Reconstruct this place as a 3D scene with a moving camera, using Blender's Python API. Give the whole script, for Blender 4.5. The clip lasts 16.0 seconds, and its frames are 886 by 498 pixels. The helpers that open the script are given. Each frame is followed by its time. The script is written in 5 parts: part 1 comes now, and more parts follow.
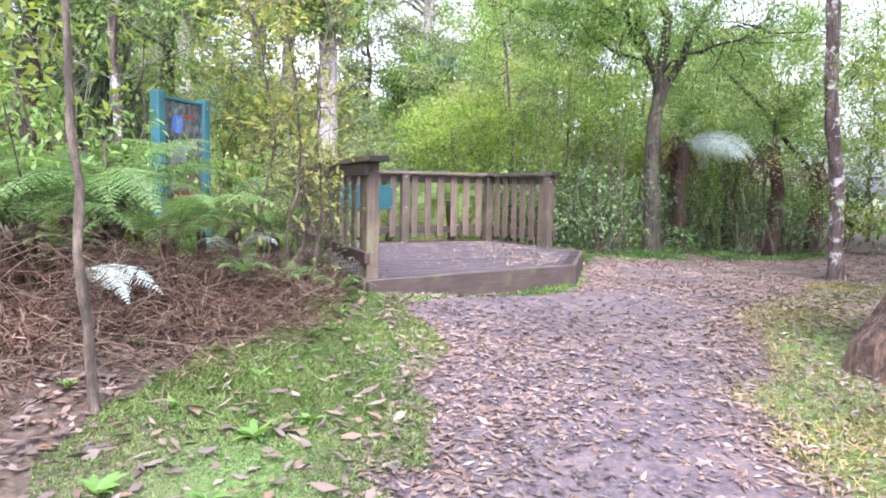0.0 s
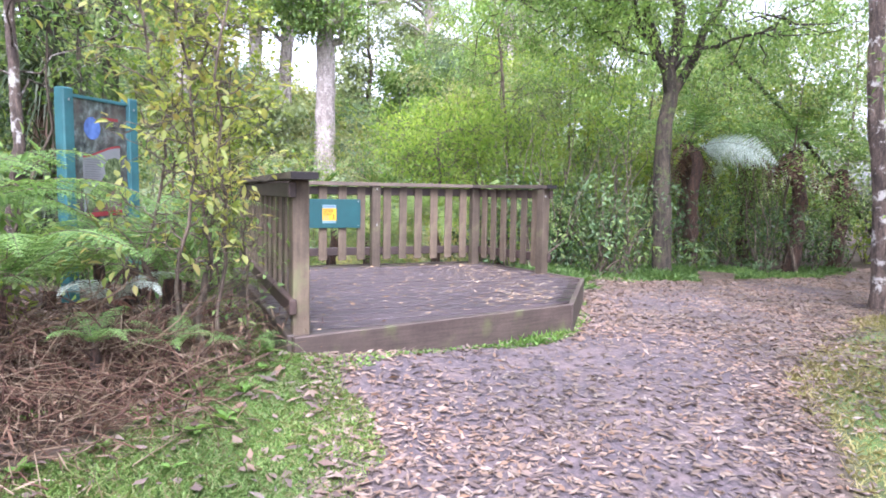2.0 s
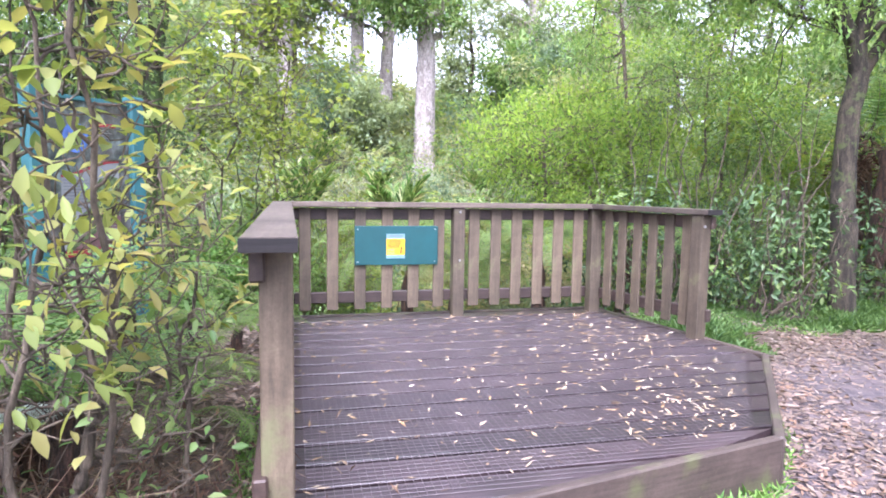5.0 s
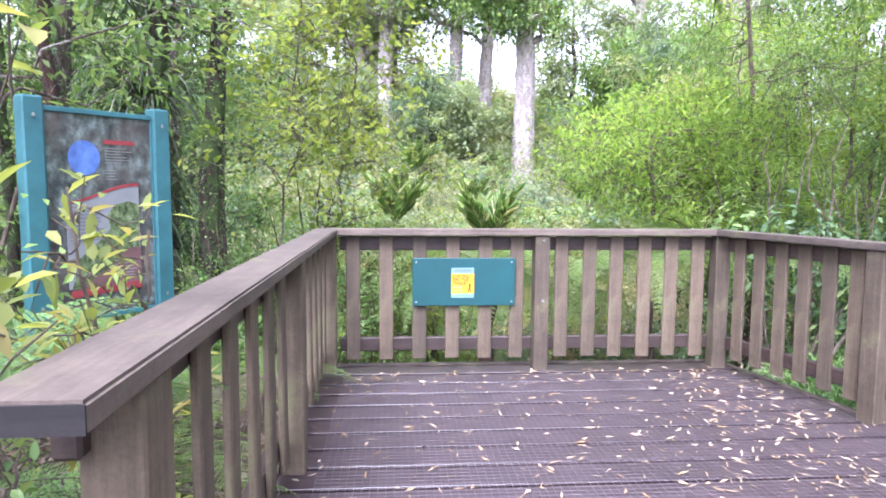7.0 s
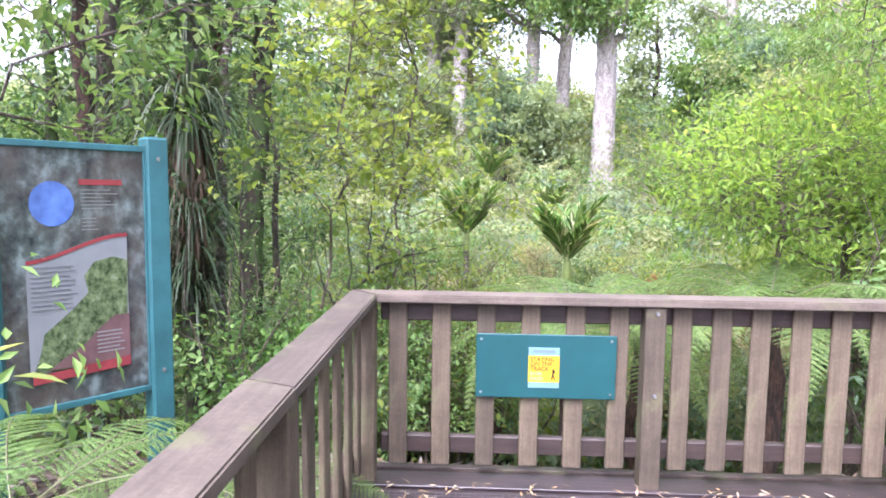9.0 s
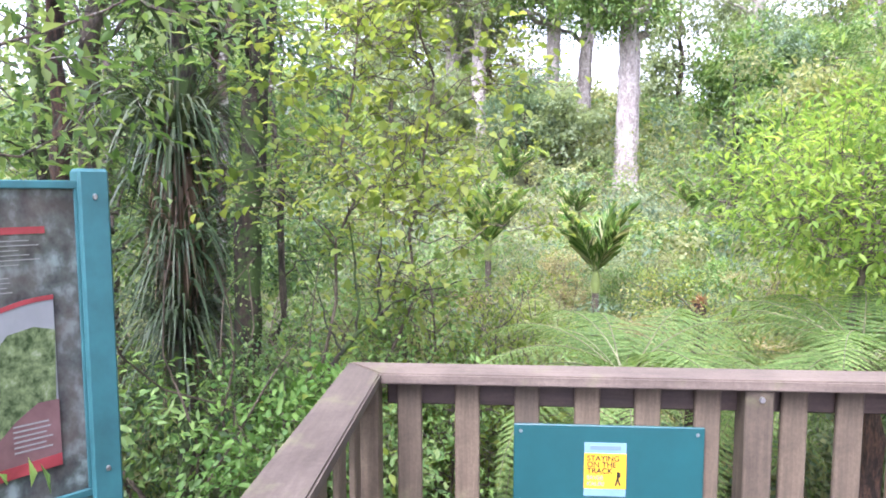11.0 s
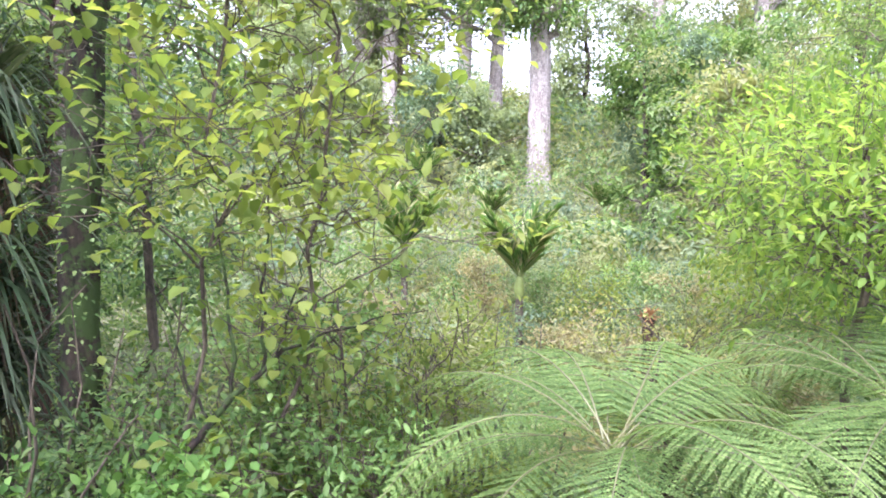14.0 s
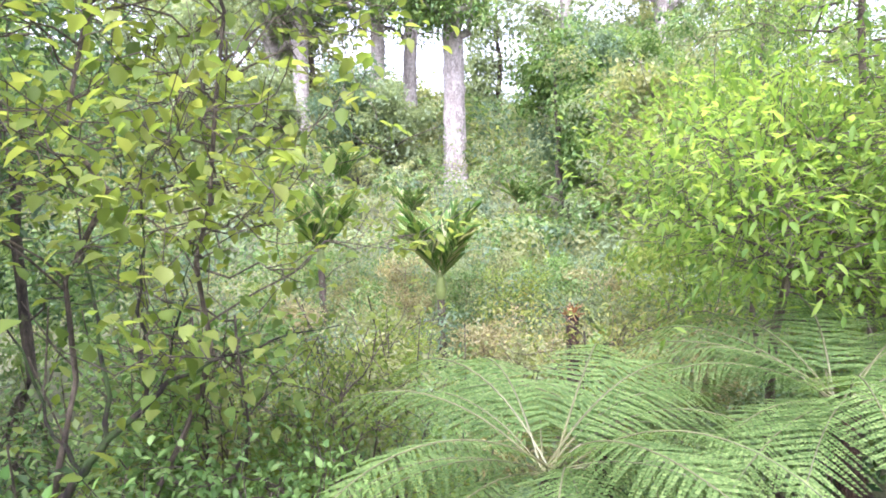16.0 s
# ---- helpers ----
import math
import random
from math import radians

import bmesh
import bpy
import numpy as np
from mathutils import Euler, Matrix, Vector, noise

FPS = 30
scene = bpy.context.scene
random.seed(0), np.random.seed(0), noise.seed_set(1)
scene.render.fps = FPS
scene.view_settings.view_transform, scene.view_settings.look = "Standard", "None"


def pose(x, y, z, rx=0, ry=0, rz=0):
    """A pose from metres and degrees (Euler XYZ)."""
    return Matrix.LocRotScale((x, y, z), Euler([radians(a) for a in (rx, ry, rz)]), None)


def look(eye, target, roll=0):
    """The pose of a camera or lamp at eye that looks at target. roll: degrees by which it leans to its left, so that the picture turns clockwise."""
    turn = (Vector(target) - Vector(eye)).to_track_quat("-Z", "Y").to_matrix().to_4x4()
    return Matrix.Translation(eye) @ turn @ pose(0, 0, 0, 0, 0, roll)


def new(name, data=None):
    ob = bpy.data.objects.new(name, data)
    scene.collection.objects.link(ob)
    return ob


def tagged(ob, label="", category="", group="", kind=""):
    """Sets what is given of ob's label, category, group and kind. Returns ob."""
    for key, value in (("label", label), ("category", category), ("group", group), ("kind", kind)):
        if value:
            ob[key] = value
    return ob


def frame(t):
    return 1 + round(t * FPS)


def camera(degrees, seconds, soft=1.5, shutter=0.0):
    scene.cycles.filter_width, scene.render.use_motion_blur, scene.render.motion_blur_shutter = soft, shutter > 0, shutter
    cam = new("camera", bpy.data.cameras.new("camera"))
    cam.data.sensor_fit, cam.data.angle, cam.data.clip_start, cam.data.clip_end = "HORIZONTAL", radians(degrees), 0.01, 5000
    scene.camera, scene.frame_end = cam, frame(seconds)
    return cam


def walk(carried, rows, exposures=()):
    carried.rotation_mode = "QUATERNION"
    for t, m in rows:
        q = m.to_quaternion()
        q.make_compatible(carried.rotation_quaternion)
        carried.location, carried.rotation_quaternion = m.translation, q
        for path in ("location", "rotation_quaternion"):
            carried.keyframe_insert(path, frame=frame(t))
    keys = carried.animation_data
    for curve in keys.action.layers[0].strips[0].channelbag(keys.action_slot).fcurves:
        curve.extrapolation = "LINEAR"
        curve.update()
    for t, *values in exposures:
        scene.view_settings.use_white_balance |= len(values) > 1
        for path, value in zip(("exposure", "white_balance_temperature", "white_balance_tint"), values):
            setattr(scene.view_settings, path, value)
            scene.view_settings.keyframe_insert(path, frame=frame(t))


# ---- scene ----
cam = camera(70.0, 16.0, soft=1.8)
PATH = [
    (0, (-0.086, -0.131, 1.029), (0.691, 1.702, 0.844), 1.0),
    (0.5, (0.112, 0.168, 1.06), (0.891, 2.002, 0.879), 1.1),
    (1, (0.318, 0.379, 1.1), (1.092, 2.215, 0.922), 0.9),
    (1.5, (0.51, 0.613, 1.135), (1.28, 2.45, 0.958), 0.9),
    (2, (0.672, 0.885, 1.175), (1.437, 2.724, 0.997), 1.0),
    (2.5, (0.824, 1.138, 1.209), (1.564, 2.988, 1.033), 1.0),
    (3, (0.954, 1.4, 1.25), (1.646, 3.268, 1.072), 1.2),
    (3.5, (1.068, 1.69, 1.281), (1.679, 3.586, 1.1), 1.4),
    (4, (1.191, 1.972, 1.334), (1.726, 3.89, 1.149), 1.3),
    (4.2, (1.226, 2.138, 1.348), (1.757, 4.057, 1.154), 1.8),
    (6.3, (1.632, 3.222, 1.493), (1.896, 5.196, 1.303), 0.1),
    (6.5, (1.679, 3.299, 1.495), (1.911, 5.276, 1.308), 0.9),
    (7, (1.731, 3.622, 1.519), (1.88, 5.609, 1.337), 0.4),
    (7.5, (1.733, 3.93, 1.566), (1.794, 5.921, 1.385), 0.7),
    (8, (1.74, 4.211, 1.604), (1.739, 6.203, 1.423), 0.8),
    (8.5, (1.766, 4.469, 1.629), (1.72, 6.46, 1.447), 0.8),
    (9, (1.797, 4.69, 1.771), (1.715, 6.68, 1.589), 0.7),
    (9.2, (1.792, 4.764, 1.799), (1.696, 6.754, 1.617), 1.7),
    (11.3, (1.725, 5.66, 1.925), (1.576, 7.647, 1.749), -0.2),
    (11.5, (1.707, 5.799, 1.916), (1.563, 7.786, 1.739), 0.3),
    (12, (1.674, 6.049, 1.894), (1.535, 8.037, 1.719), 0.6),
    (12.5, (1.622, 6.27, 1.911), (1.544, 8.261, 1.736), 0.3),
    (13, (1.614, 6.417, 1.911), (1.615, 8.409, 1.735), 0.2),
    (13.5, (1.648, 6.566, 1.931), (1.727, 8.557, 1.752), 0.1),
    (14, (1.656, 6.707, 1.934), (1.787, 8.695, 1.753), -0.1),
    (14.5, (1.686, 6.785, 1.922), (1.853, 8.77, 1.747), -0.8),
    (15, (1.688, 6.86, 1.932), (1.921, 8.839, 1.756), -1.4),
    (15.5, (1.697, 6.949, 1.929), (2.011, 8.916, 1.75), -1.5),
    (16, (1.723, 7.033, 1.923), (2.102, 8.988, 1.74), -1.6),
]
walk(cam, [(t, look(eye, target, roll)) for t, eye, target, roll in PATH], [(0.0, 2.3, 5650, 26), (4.0, 2.33, 5650, 26), (6.0, 2.56, 5400, 28), (9.0, 2.56, 5580, 27), (16.0, 2.52, 5600, 27)])

# ---- light ----
def daylight():
    world = bpy.data.worlds.new("overcast_sky")
    world.use_nodes = True
    scene.world = world
    nt = world.node_tree
    sky = nt.nodes.new("ShaderNodeTexSky")
    sky.sky_type = "NISHITA"
    sky.sun_disc = False
    sky.sun_elevation = radians(58)
    sky.sun_rotation = radians(200)
    sky.air_density, sky.dust_density, sky.ozone_density = 1.0, 4.0, 1.0
    hue = nt.nodes.new("ShaderNodeHueSaturation")
    hue.inputs["Saturation"].default_value = 0.22
    nt.links.new(sky.outputs[0], hue.inputs["Color"])
    bg = nt.nodes["Background"]
    bg.inputs["Strength"].default_value = 0.15
    nt.links.new(hue.outputs[0], bg.inputs["Color"])
    sun = new("sun", bpy.data.lights.new("sun", "SUN"))
    sun.data.energy = 1.5
    sun.data.angle = radians(35)
    sun.data.color = (1.0, 0.97, 0.9)
    sun.matrix_world = look((0, 0, 40), (8, 22, 0))


daylight()

# ---- materials ----
def mat_base(name):
    m = bpy.data.materials.new(name)
    m.use_nodes = True
    nt = m.node_tree
    return m, nt, nt.nodes["Principled BSDF"]


def ramp(nt, stops, fac):
    r = nt.nodes.new("ShaderNodeValToRGB")
    el = r.color_ramp.elements
    while len(el) < len(stops):
        el.new(0.5)
    for e, (p, c) in zip(el, stops):
        e.position = p
        e.color = (*c, 1)
    nt.links.new(fac, r.inputs[0])
    return r.outputs[0]


def noise_tex(nt, scale, detail=4, coords="Object", stretch=(1, 1, 1), rough=0.6):
    tc = nt.nodes.new("ShaderNodeTexCoord")
    mp = nt.nodes.new("ShaderNodeMapping")
    mp.inputs["Scale"].default_value = stretch
    nt.links.new(tc.outputs[coords], mp.inputs[0])
    n = nt.nodes.new("ShaderNodeTexNoise")
    n.inputs["Scale"].default_value, n.inputs["Detail"].default_value = scale, detail
    n.inputs["Roughness"].default_value = rough
    nt.links.new(mp.outputs[0], n.inputs["Vector"])
    return n.outputs[0]


def mix(nt, fac, a, b, mode="MIX"):
    n = nt.nodes.new("ShaderNodeMix")
    n.data_type, n.blend_type = "RGBA", mode
    for sock, v in ((n.inputs[0], fac), (n.inputs[6], a), (n.inputs[7], b)):
        if isinstance(v, (int, float)):
            sock.default_value = v
        elif isinstance(v, tuple):
            sock.default_value = (*v, 1)
        else:
            nt.links.new(v, sock)
    return n.outputs[2]


def bump(nt, p, height, strength=0.4, dist=0.01):
    b = nt.nodes.new("ShaderNodeBump")
    b.inputs["Strength"].default_value, b.inputs["Distance"].default_value = strength, dist
    nt.links.new(height, b.inputs["Height"])
    nt.links.new(b.outputs[0], p.inputs["Normal"])


def leaf_mat(name, cols, rough=0.45, glow=0.35, gain=1.3):
    """Foliage: each leaf takes its own tint, and lets some light through."""
    m, nt, p = mat_base(name)
    g = nt.nodes.new("ShaderNodeNewGeometry")
    n = len(cols)
    stops = [(i / max(1, n - 1), tuple(0.84 * v + 0.16 * (0.3 * c[0] + 0.6 * c[1] + 0.1 * c[2]) for v in c)) for i, c in enumerate(cols)]
    col = ramp(nt, stops, g.outputs["Random Per Island"])
    patch = noise_tex(nt, 0.9, 3)
    dark = ramp(nt, [(0.34, (0.62, 0.66, 0.62)), (0.66, (1.2, 1.16, 1.08))], patch)
    col = mix(nt, 1.0, col, dark, "MULTIPLY")
    col = mix(nt, 1.0, col, (gain, gain, gain), "MULTIPLY")
    nt.links.new(col, p.inputs["Base Color"])
    p.inputs["Roughness"].default_value = rough
    p.inputs["Specular IOR Level"].default_value = 0.25
    tr = nt.nodes.new("ShaderNodeBsdfTranslucent")
    nt.links.new(mix(nt, 1.0, col, (1.25, 1.2, 0.7), "MULTIPLY"), tr.inputs["Color"])
    ms = nt.nodes.new("ShaderNodeMixShader")
    ms.inputs[0].default_value = glow
    nt.links.new(p.outputs[0], ms.inputs[1])
    nt.links.new(tr.outputs[0], ms.inputs[2])
    nt.links.new(ms.outputs[0], nt.nodes["Material Output"].inputs[0])
    return m


def bark_mat(name, dark, light, patch=None, amount=0.6, scale=9.0):
    m, nt, p = mat_base(name)
    grain = noise_tex(nt, scale, 9, stretch=(1.6, 1.6, 0.3), rough=0.72)
    col = ramp(nt, [(0.42, dark), (0.6, light)], grain)
    fine = noise_tex(nt, scale * 4, 6, stretch=(1, 1, 0.5), rough=0.75)
    col = mix(nt, 1.0, col, ramp(nt, [(0.35, (0.55, 0.55, 0.55)), (0.65, (1.25, 1.25, 1.25))], fine), "MULTIPLY")
    if patch:
        blot = noise_tex(nt, 5.5, 7, rough=0.7)
        col = mix(nt, ramp(nt, [(amount, (0, 0, 0)), (amount + 0.07, (1, 1, 1))], blot), col, patch)
    nt.links.new(col, p.inputs["Base Color"])
    p.inputs["Roughness"].default_value = 0.85
    bump(nt, p, grain, 1.0, 0.04)
    return m


def wood_mat(name, dark, light, along="x", wet=0.7, moss=None, tint=0.35):
    """Weathered timber: grain along one axis, stains, and a tint of its own for each piece."""
    m, nt, p = mat_base(name)
    st = {"x": (1.6, 22, 22), "y": (22, 1.6, 22), "z": (22, 22, 1.6)}[along]
    grain = noise_tex(nt, 2.5, 8, stretch=st)
    col = ramp(nt, [(0.18, dark), (0.82, light)], grain)
    fleck = noise_tex(nt, 70, 6, rough=0.8)
    col = mix(nt, 1.0, col, ramp(nt, [(0.3, (0.72, 0.71, 0.7)), (0.62, (1.1, 1.1, 1.1))], fleck), "MULTIPLY")
    stain = noise_tex(nt, 3.5, 7, rough=0.7)
    col = mix(nt, 1.0, col, ramp(nt, [(0.3, (0.55, 0.52, 0.52)), (0.6, (1.05, 1.05, 1.05))], stain), "MULTIPLY")
    info = nt.nodes.new("ShaderNodeObjectInfo")
    own = ramp(nt, [(0, (1 - tint, 1 - tint, 1 - tint)), (1, (1.1, 1.08, 1.05))], info.outputs["Random"])
    col = mix(nt, 1.0, col, own, "MULTIPLY")
    if moss:
        fac = ramp(nt, [(0.56, (0, 0, 0)), (0.72, (0.7, 0.7, 0.7))], noise_tex(nt, 5.5, 6))
        col = mix(nt, fac, col, moss)
    nt.links.new(col, p.inputs["Base Color"])
    p.inputs["Roughness"].default_value = wet
    bump(nt, p, grain, 0.5, 0.004)
    return m


def paint_mat(name, col, rough=0.5, metal=0.0, vary=0.15):
    m, nt, p = mat_base(name)
    a = tuple(c * (1 - vary) for c in col)
    b = tuple(min(1, c * (1 + vary)) for c in col)
    nt.links.new(ramp(nt, [(0.3, a), (0.7, b)], noise_tex(nt, 6, 6)), p.inputs["Base Color"])
    p.inputs["Roughness"].default_value, p.inputs["Metallic"].default_value = rough, metal
    return m


def ground_mat():
    m, nt, p = mat_base("forest_floor")
    at = nt.nodes.new("ShaderNodeAttribute")
    at.attribute_name = "zone"
    sep = nt.nodes.new("ShaderNodeSeparateColor")
    nt.links.new(at.outputs["Color"], sep.inputs[0])
    fine = noise_tex(nt, 34, 8)
    mid = noise_tex(nt, 5, 5)
    soil = ramp(nt, [(0.3, (0.02, 0.014, 0.009)), (0.5, (0.055, 0.038, 0.024)), (0.72, (0.12, 0.08, 0.048))], fine)
    grit = ramp(nt, [(0.3, (0.026, 0.021, 0.024)), (0.55, (0.07, 0.056, 0.062)), (0.75, (0.16, 0.125, 0.122))], fine)
    grit = mix(nt, ramp(nt, [(0.45, (0, 0, 0)), (0.65, (0.5, 0.5, 0.5))], mid), grit, (0.15, 0.11, 0.1))
    turf = ramp(nt, [(0.3, (0.03, 0.055, 0.012)), (0.7, (0.1, 0.17, 0.035))], fine)
    col = mix(nt, sep.outputs[0], soil, grit)
    col = mix(nt, sep.outputs[1], col, turf)
    low = ramp(nt, [(0.3, (0.05, 0.06, 0.025)), (0.55, (0.12, 0.13, 0.06)), (0.75, (0.2, 0.18, 0.1))], fine)
    col = mix(nt, sep.outputs[2], col, low)
    nt.links.new(col, p.inputs["Base Color"])
    p.inputs["Roughness"].default_value = 0.9
    bump(nt, p, fine, 0.7, 0.02)
    return m


M = {
    "ground": ground_mat(),
    "deck": wood_mat("wet_deck_timber", (0.024, 0.016, 0.018), (0.078, 0.055, 0.061), "x", 0.36, tint=0.55),
    "rail_x": wood_mat("rail_timber_across", (0.07, 0.054, 0.043), (0.155, 0.122, 0.098), "x", 0.65, (0.13, 0.13, 0.06)),
    "rail_y": wood_mat("rail_timber_along", (0.07, 0.054, 0.043), (0.155, 0.122, 0.098), "y", 0.65, (0.13, 0.13, 0.06)),
    "slat": wood_mat("upright_timber", (0.062, 0.046, 0.03), (0.18, 0.138, 0.092), "z", 0.7, (0.13, 0.14, 0.06)),
    "fascia": wood_mat("fascia_timber", (0.045, 0.032, 0.026), (0.13, 0.097, 0.08), "x", 0.6, (0.09, 0.1, 0.04)),
    "rail_dark": wood_mat("dark_rail_timber", (0.03, 0.018, 0.014), (0.085, 0.055, 0.045), "x", 0.6),
    "end_grain": wood_mat("wet_end_grain", (0.005, 0.004, 0.004), (0.016, 0.013, 0.013), "x", 0.9),
    "wire": paint_mat("galvanised_wire", (0.16, 0.136, 0.145), 0.55, 0.4),
    "teal": paint_mat("teal_paint", (0.007, 0.058, 0.062), 0.42, 0, 0.12),
    "teal_post": paint_mat("worn_teal_paint", (0.024, 0.105, 0.115), 0.6, 0, 0.25),
    "bolt": paint_mat("steel_bolt", (0.3, 0.3, 0.3), 0.4, 0.8),
    "litter": leaf_mat("dry_leaves", [(0.13, 0.09, 0.085), (0.24, 0.17, 0.155), (0.18, 0.13, 0.12), (0.33, 0.25, 0.225), (0.34, 0.18, 0.1), (0.46, 0.38, 0.34), (0.16, 0.08, 0.06)], 0.6, 0.1, 0.6),
    "tan_litter": leaf_mat("tan_leaves", [(0.3, 0.21, 0.17), (0.4, 0.29, 0.23), (0.24, 0.16, 0.13), (0.5, 0.39, 0.33), (0.4, 0.24, 0.15), (0.2, 0.14, 0.13), (0.3, 0.22, 0.2)], 0.6, 0.1, 0.5),
    "pale_litter": leaf_mat("pale_narrow_leaves", [(0.3, 0.2, 0.12), (0.5, 0.38, 0.26), (0.42, 0.24, 0.1), (0.6, 0.5, 0.4)], 0.5, 0.1, 0.78),
    "dead": leaf_mat("dead_fronds", [(0.06, 0.024, 0.018), (0.25, 0.11, 0.07), (0.45, 0.29, 0.19), (0.13, 0.05, 0.03), (0.55, 0.4, 0.28), (0.2, 0.14, 0.06)], 0.8, 0.12, 0.46),
    "grass": leaf_mat("short_grass", [(0.045, 0.1, 0.015), (0.09, 0.175, 0.028), (0.13, 0.23, 0.045), (0.16, 0.22, 0.07), (0.2, 0.17, 0.09)], 0.6, 0.4, 1.35),
    "dry_grass": leaf_mat("dry_grass", [(0.16, 0.17, 0.05), (0.28, 0.25, 0.1), (0.2, 0.2, 0.06), (0.34, 0.28, 0.15)], 0.6, 0.3),
    "weed": leaf_mat("bright_weed_leaves", [(0.05, 0.13, 0.02), (0.1, 0.22, 0.03), (0.15, 0.27, 0.045)], 0.45, 0.4),
    "fern": leaf_mat("fern_green", [(0.055, 0.13, 0.03), (0.105, 0.215, 0.05), (0.16, 0.28, 0.07)], 0.5, 0.45, 1.1),
    "fern_pale": leaf_mat("fern_pale_green", [(0.062, 0.125, 0.024), (0.105, 0.18, 0.038), (0.16, 0.24, 0.06)], 0.65, 0.5),
    "fern_silver": leaf_mat("fern_silver", [(0.13, 0.175, 0.155), (0.19, 0.24, 0.22), (0.26, 0.31, 0.29)], 0.5, 0.2, 1.75),
    "lime": leaf_mat("lime_leaves", [(0.09, 0.15, 0.02), (0.15, 0.22, 0.026), (0.19, 0.25, 0.034), (0.24, 0.28, 0.05)], 0.55, 0.66),
    "yellow": leaf_mat("yellow_green_leaves", [(0.14, 0.2, 0.035), (0.23, 0.28, 0.055), (0.32, 0.34, 0.085), (0.28, 0.24, 0.07)], 0.5, 0.55, 1.15),
    "bright": leaf_mat("bright_green_leaves", [(0.075, 0.16, 0.02), (0.14, 0.25, 0.026), (0.19, 0.3, 0.036), (0.23, 0.32, 0.045)], 0.6, 0.68),
    "mid": leaf_mat("mid_green_leaves", [(0.05, 0.11, 0.025), (0.085, 0.16, 0.04), (0.13, 0.21, 0.055), (0.17, 0.23, 0.08)], 0.45, 0.5, 1.5),
    "leafy": leaf_mat("fresh_green_leaves", [(0.07, 0.15, 0.03), (0.12, 0.22, 0.045), (0.19, 0.3, 0.07)], 0.4, 0.45, 1.5),
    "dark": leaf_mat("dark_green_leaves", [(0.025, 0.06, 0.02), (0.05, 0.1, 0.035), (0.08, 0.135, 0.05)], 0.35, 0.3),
    # grey, olive and blue are paled and greyed: distant haze put into leaf colour
    "grey": leaf_mat("hazed_grey_green_leaves", [(0.13, 0.18, 0.1), (0.165, 0.215, 0.125), (0.2, 0.25, 0.15)], 0.8, 0.55, 1.4),
    "olive": leaf_mat("hazed_olive_leaves", [(0.16, 0.19, 0.08), (0.2, 0.22, 0.1), (0.24, 0.255, 0.125)], 0.8, 0.55, 1.4),
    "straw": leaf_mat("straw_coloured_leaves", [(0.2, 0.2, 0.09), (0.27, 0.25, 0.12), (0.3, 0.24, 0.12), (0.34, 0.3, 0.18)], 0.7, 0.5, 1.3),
    "blue": leaf_mat("hazed_blue_green_leaves", [(0.085, 0.14, 0.09), (0.105, 0.165, 0.11), (0.135, 0.195, 0.135)], 0.8, 0.55, 1.4),
    "palm": leaf_mat("palm_leaflets", [(0.035, 0.09, 0.018), (0.07, 0.16, 0.028), (0.12, 0.23, 0.045), (0.2, 0.28, 0.08), (0.4, 0.36, 0.24)], 0.4, 0.45, 1.6),
    "strap": leaf_mat("strap_leaves", [(0.03, 0.06, 0.025), (0.06, 0.1, 0.045), (0.12, 0.15, 0.09)], 0.4, 0.25, 0.85),
    "frayed": leaf_mat("orange_fibres", [(0.3, 0.13, 0.05), (0.45, 0.22, 0.09), (0.38, 0.25, 0.13)], 0.8, 0.15, 0.9),
    "dead_strap": leaf_mat("dead_strap_leaves", [(0.06, 0.035, 0.022), (0.12, 0.075, 0.05), (0.2, 0.14, 0.1)], 0.7, 0.15, 1.3),
    "bark_dark": bark_mat("mossy_dark_bark", (0.01, 0.007, 0.005), (0.058, 0.04, 0.026), (0.045, 0.08, 0.014), 0.47, 14),
    "bark_brown": bark_mat("brown_bark", (0.03, 0.023, 0.017), (0.125, 0.098, 0.072), (0.09, 0.1, 0.04), 0.58),
    "bark_lichen": bark_mat("lichened_bark", (0.05, 0.035, 0.028), (0.17, 0.125, 0.1), (0.45, 0.43, 0.4), 0.54),
    "bark_mossy": bark_mat("mossy_brown_bark", (0.02, 0.016, 0.011), (0.085, 0.066, 0.045), (0.075, 0.095, 0.03), 0.55),
    "bark_fibrous": bark_mat("fibrous_brown_bark", (0.045, 0.026, 0.016), (0.2, 0.125, 0.08), (0.12, 0.12, 0.05), 0.62, 14),
    "bark_pale": bark_mat("pale_kauri_bark", (0.24, 0.2, 0.18), (0.42, 0.37, 0.34), (0.5, 0.46, 0.43), 0.55, 1.6),
    "twig": bark_mat("twig_bark", (0.06, 0.045, 0.03), (0.18, 0.14, 0.1)),
    "fern_trunk": bark_mat("fibrous_fern_trunk", (0.02, 0.012, 0.008), (0.1, 0.05, 0.03), None, 0.6, 24),
    "frond_stem": paint_mat("frond_stem", (0.11, 0.11, 0.045), 0.6, 0, 0.3),
    "shaft": paint_mat("palm_shaft", (0.16, 0.2, 0.06), 0.4, 0, 0.25),
}

# ---- mesh helpers ----
rng = np.random.default_rng(7)


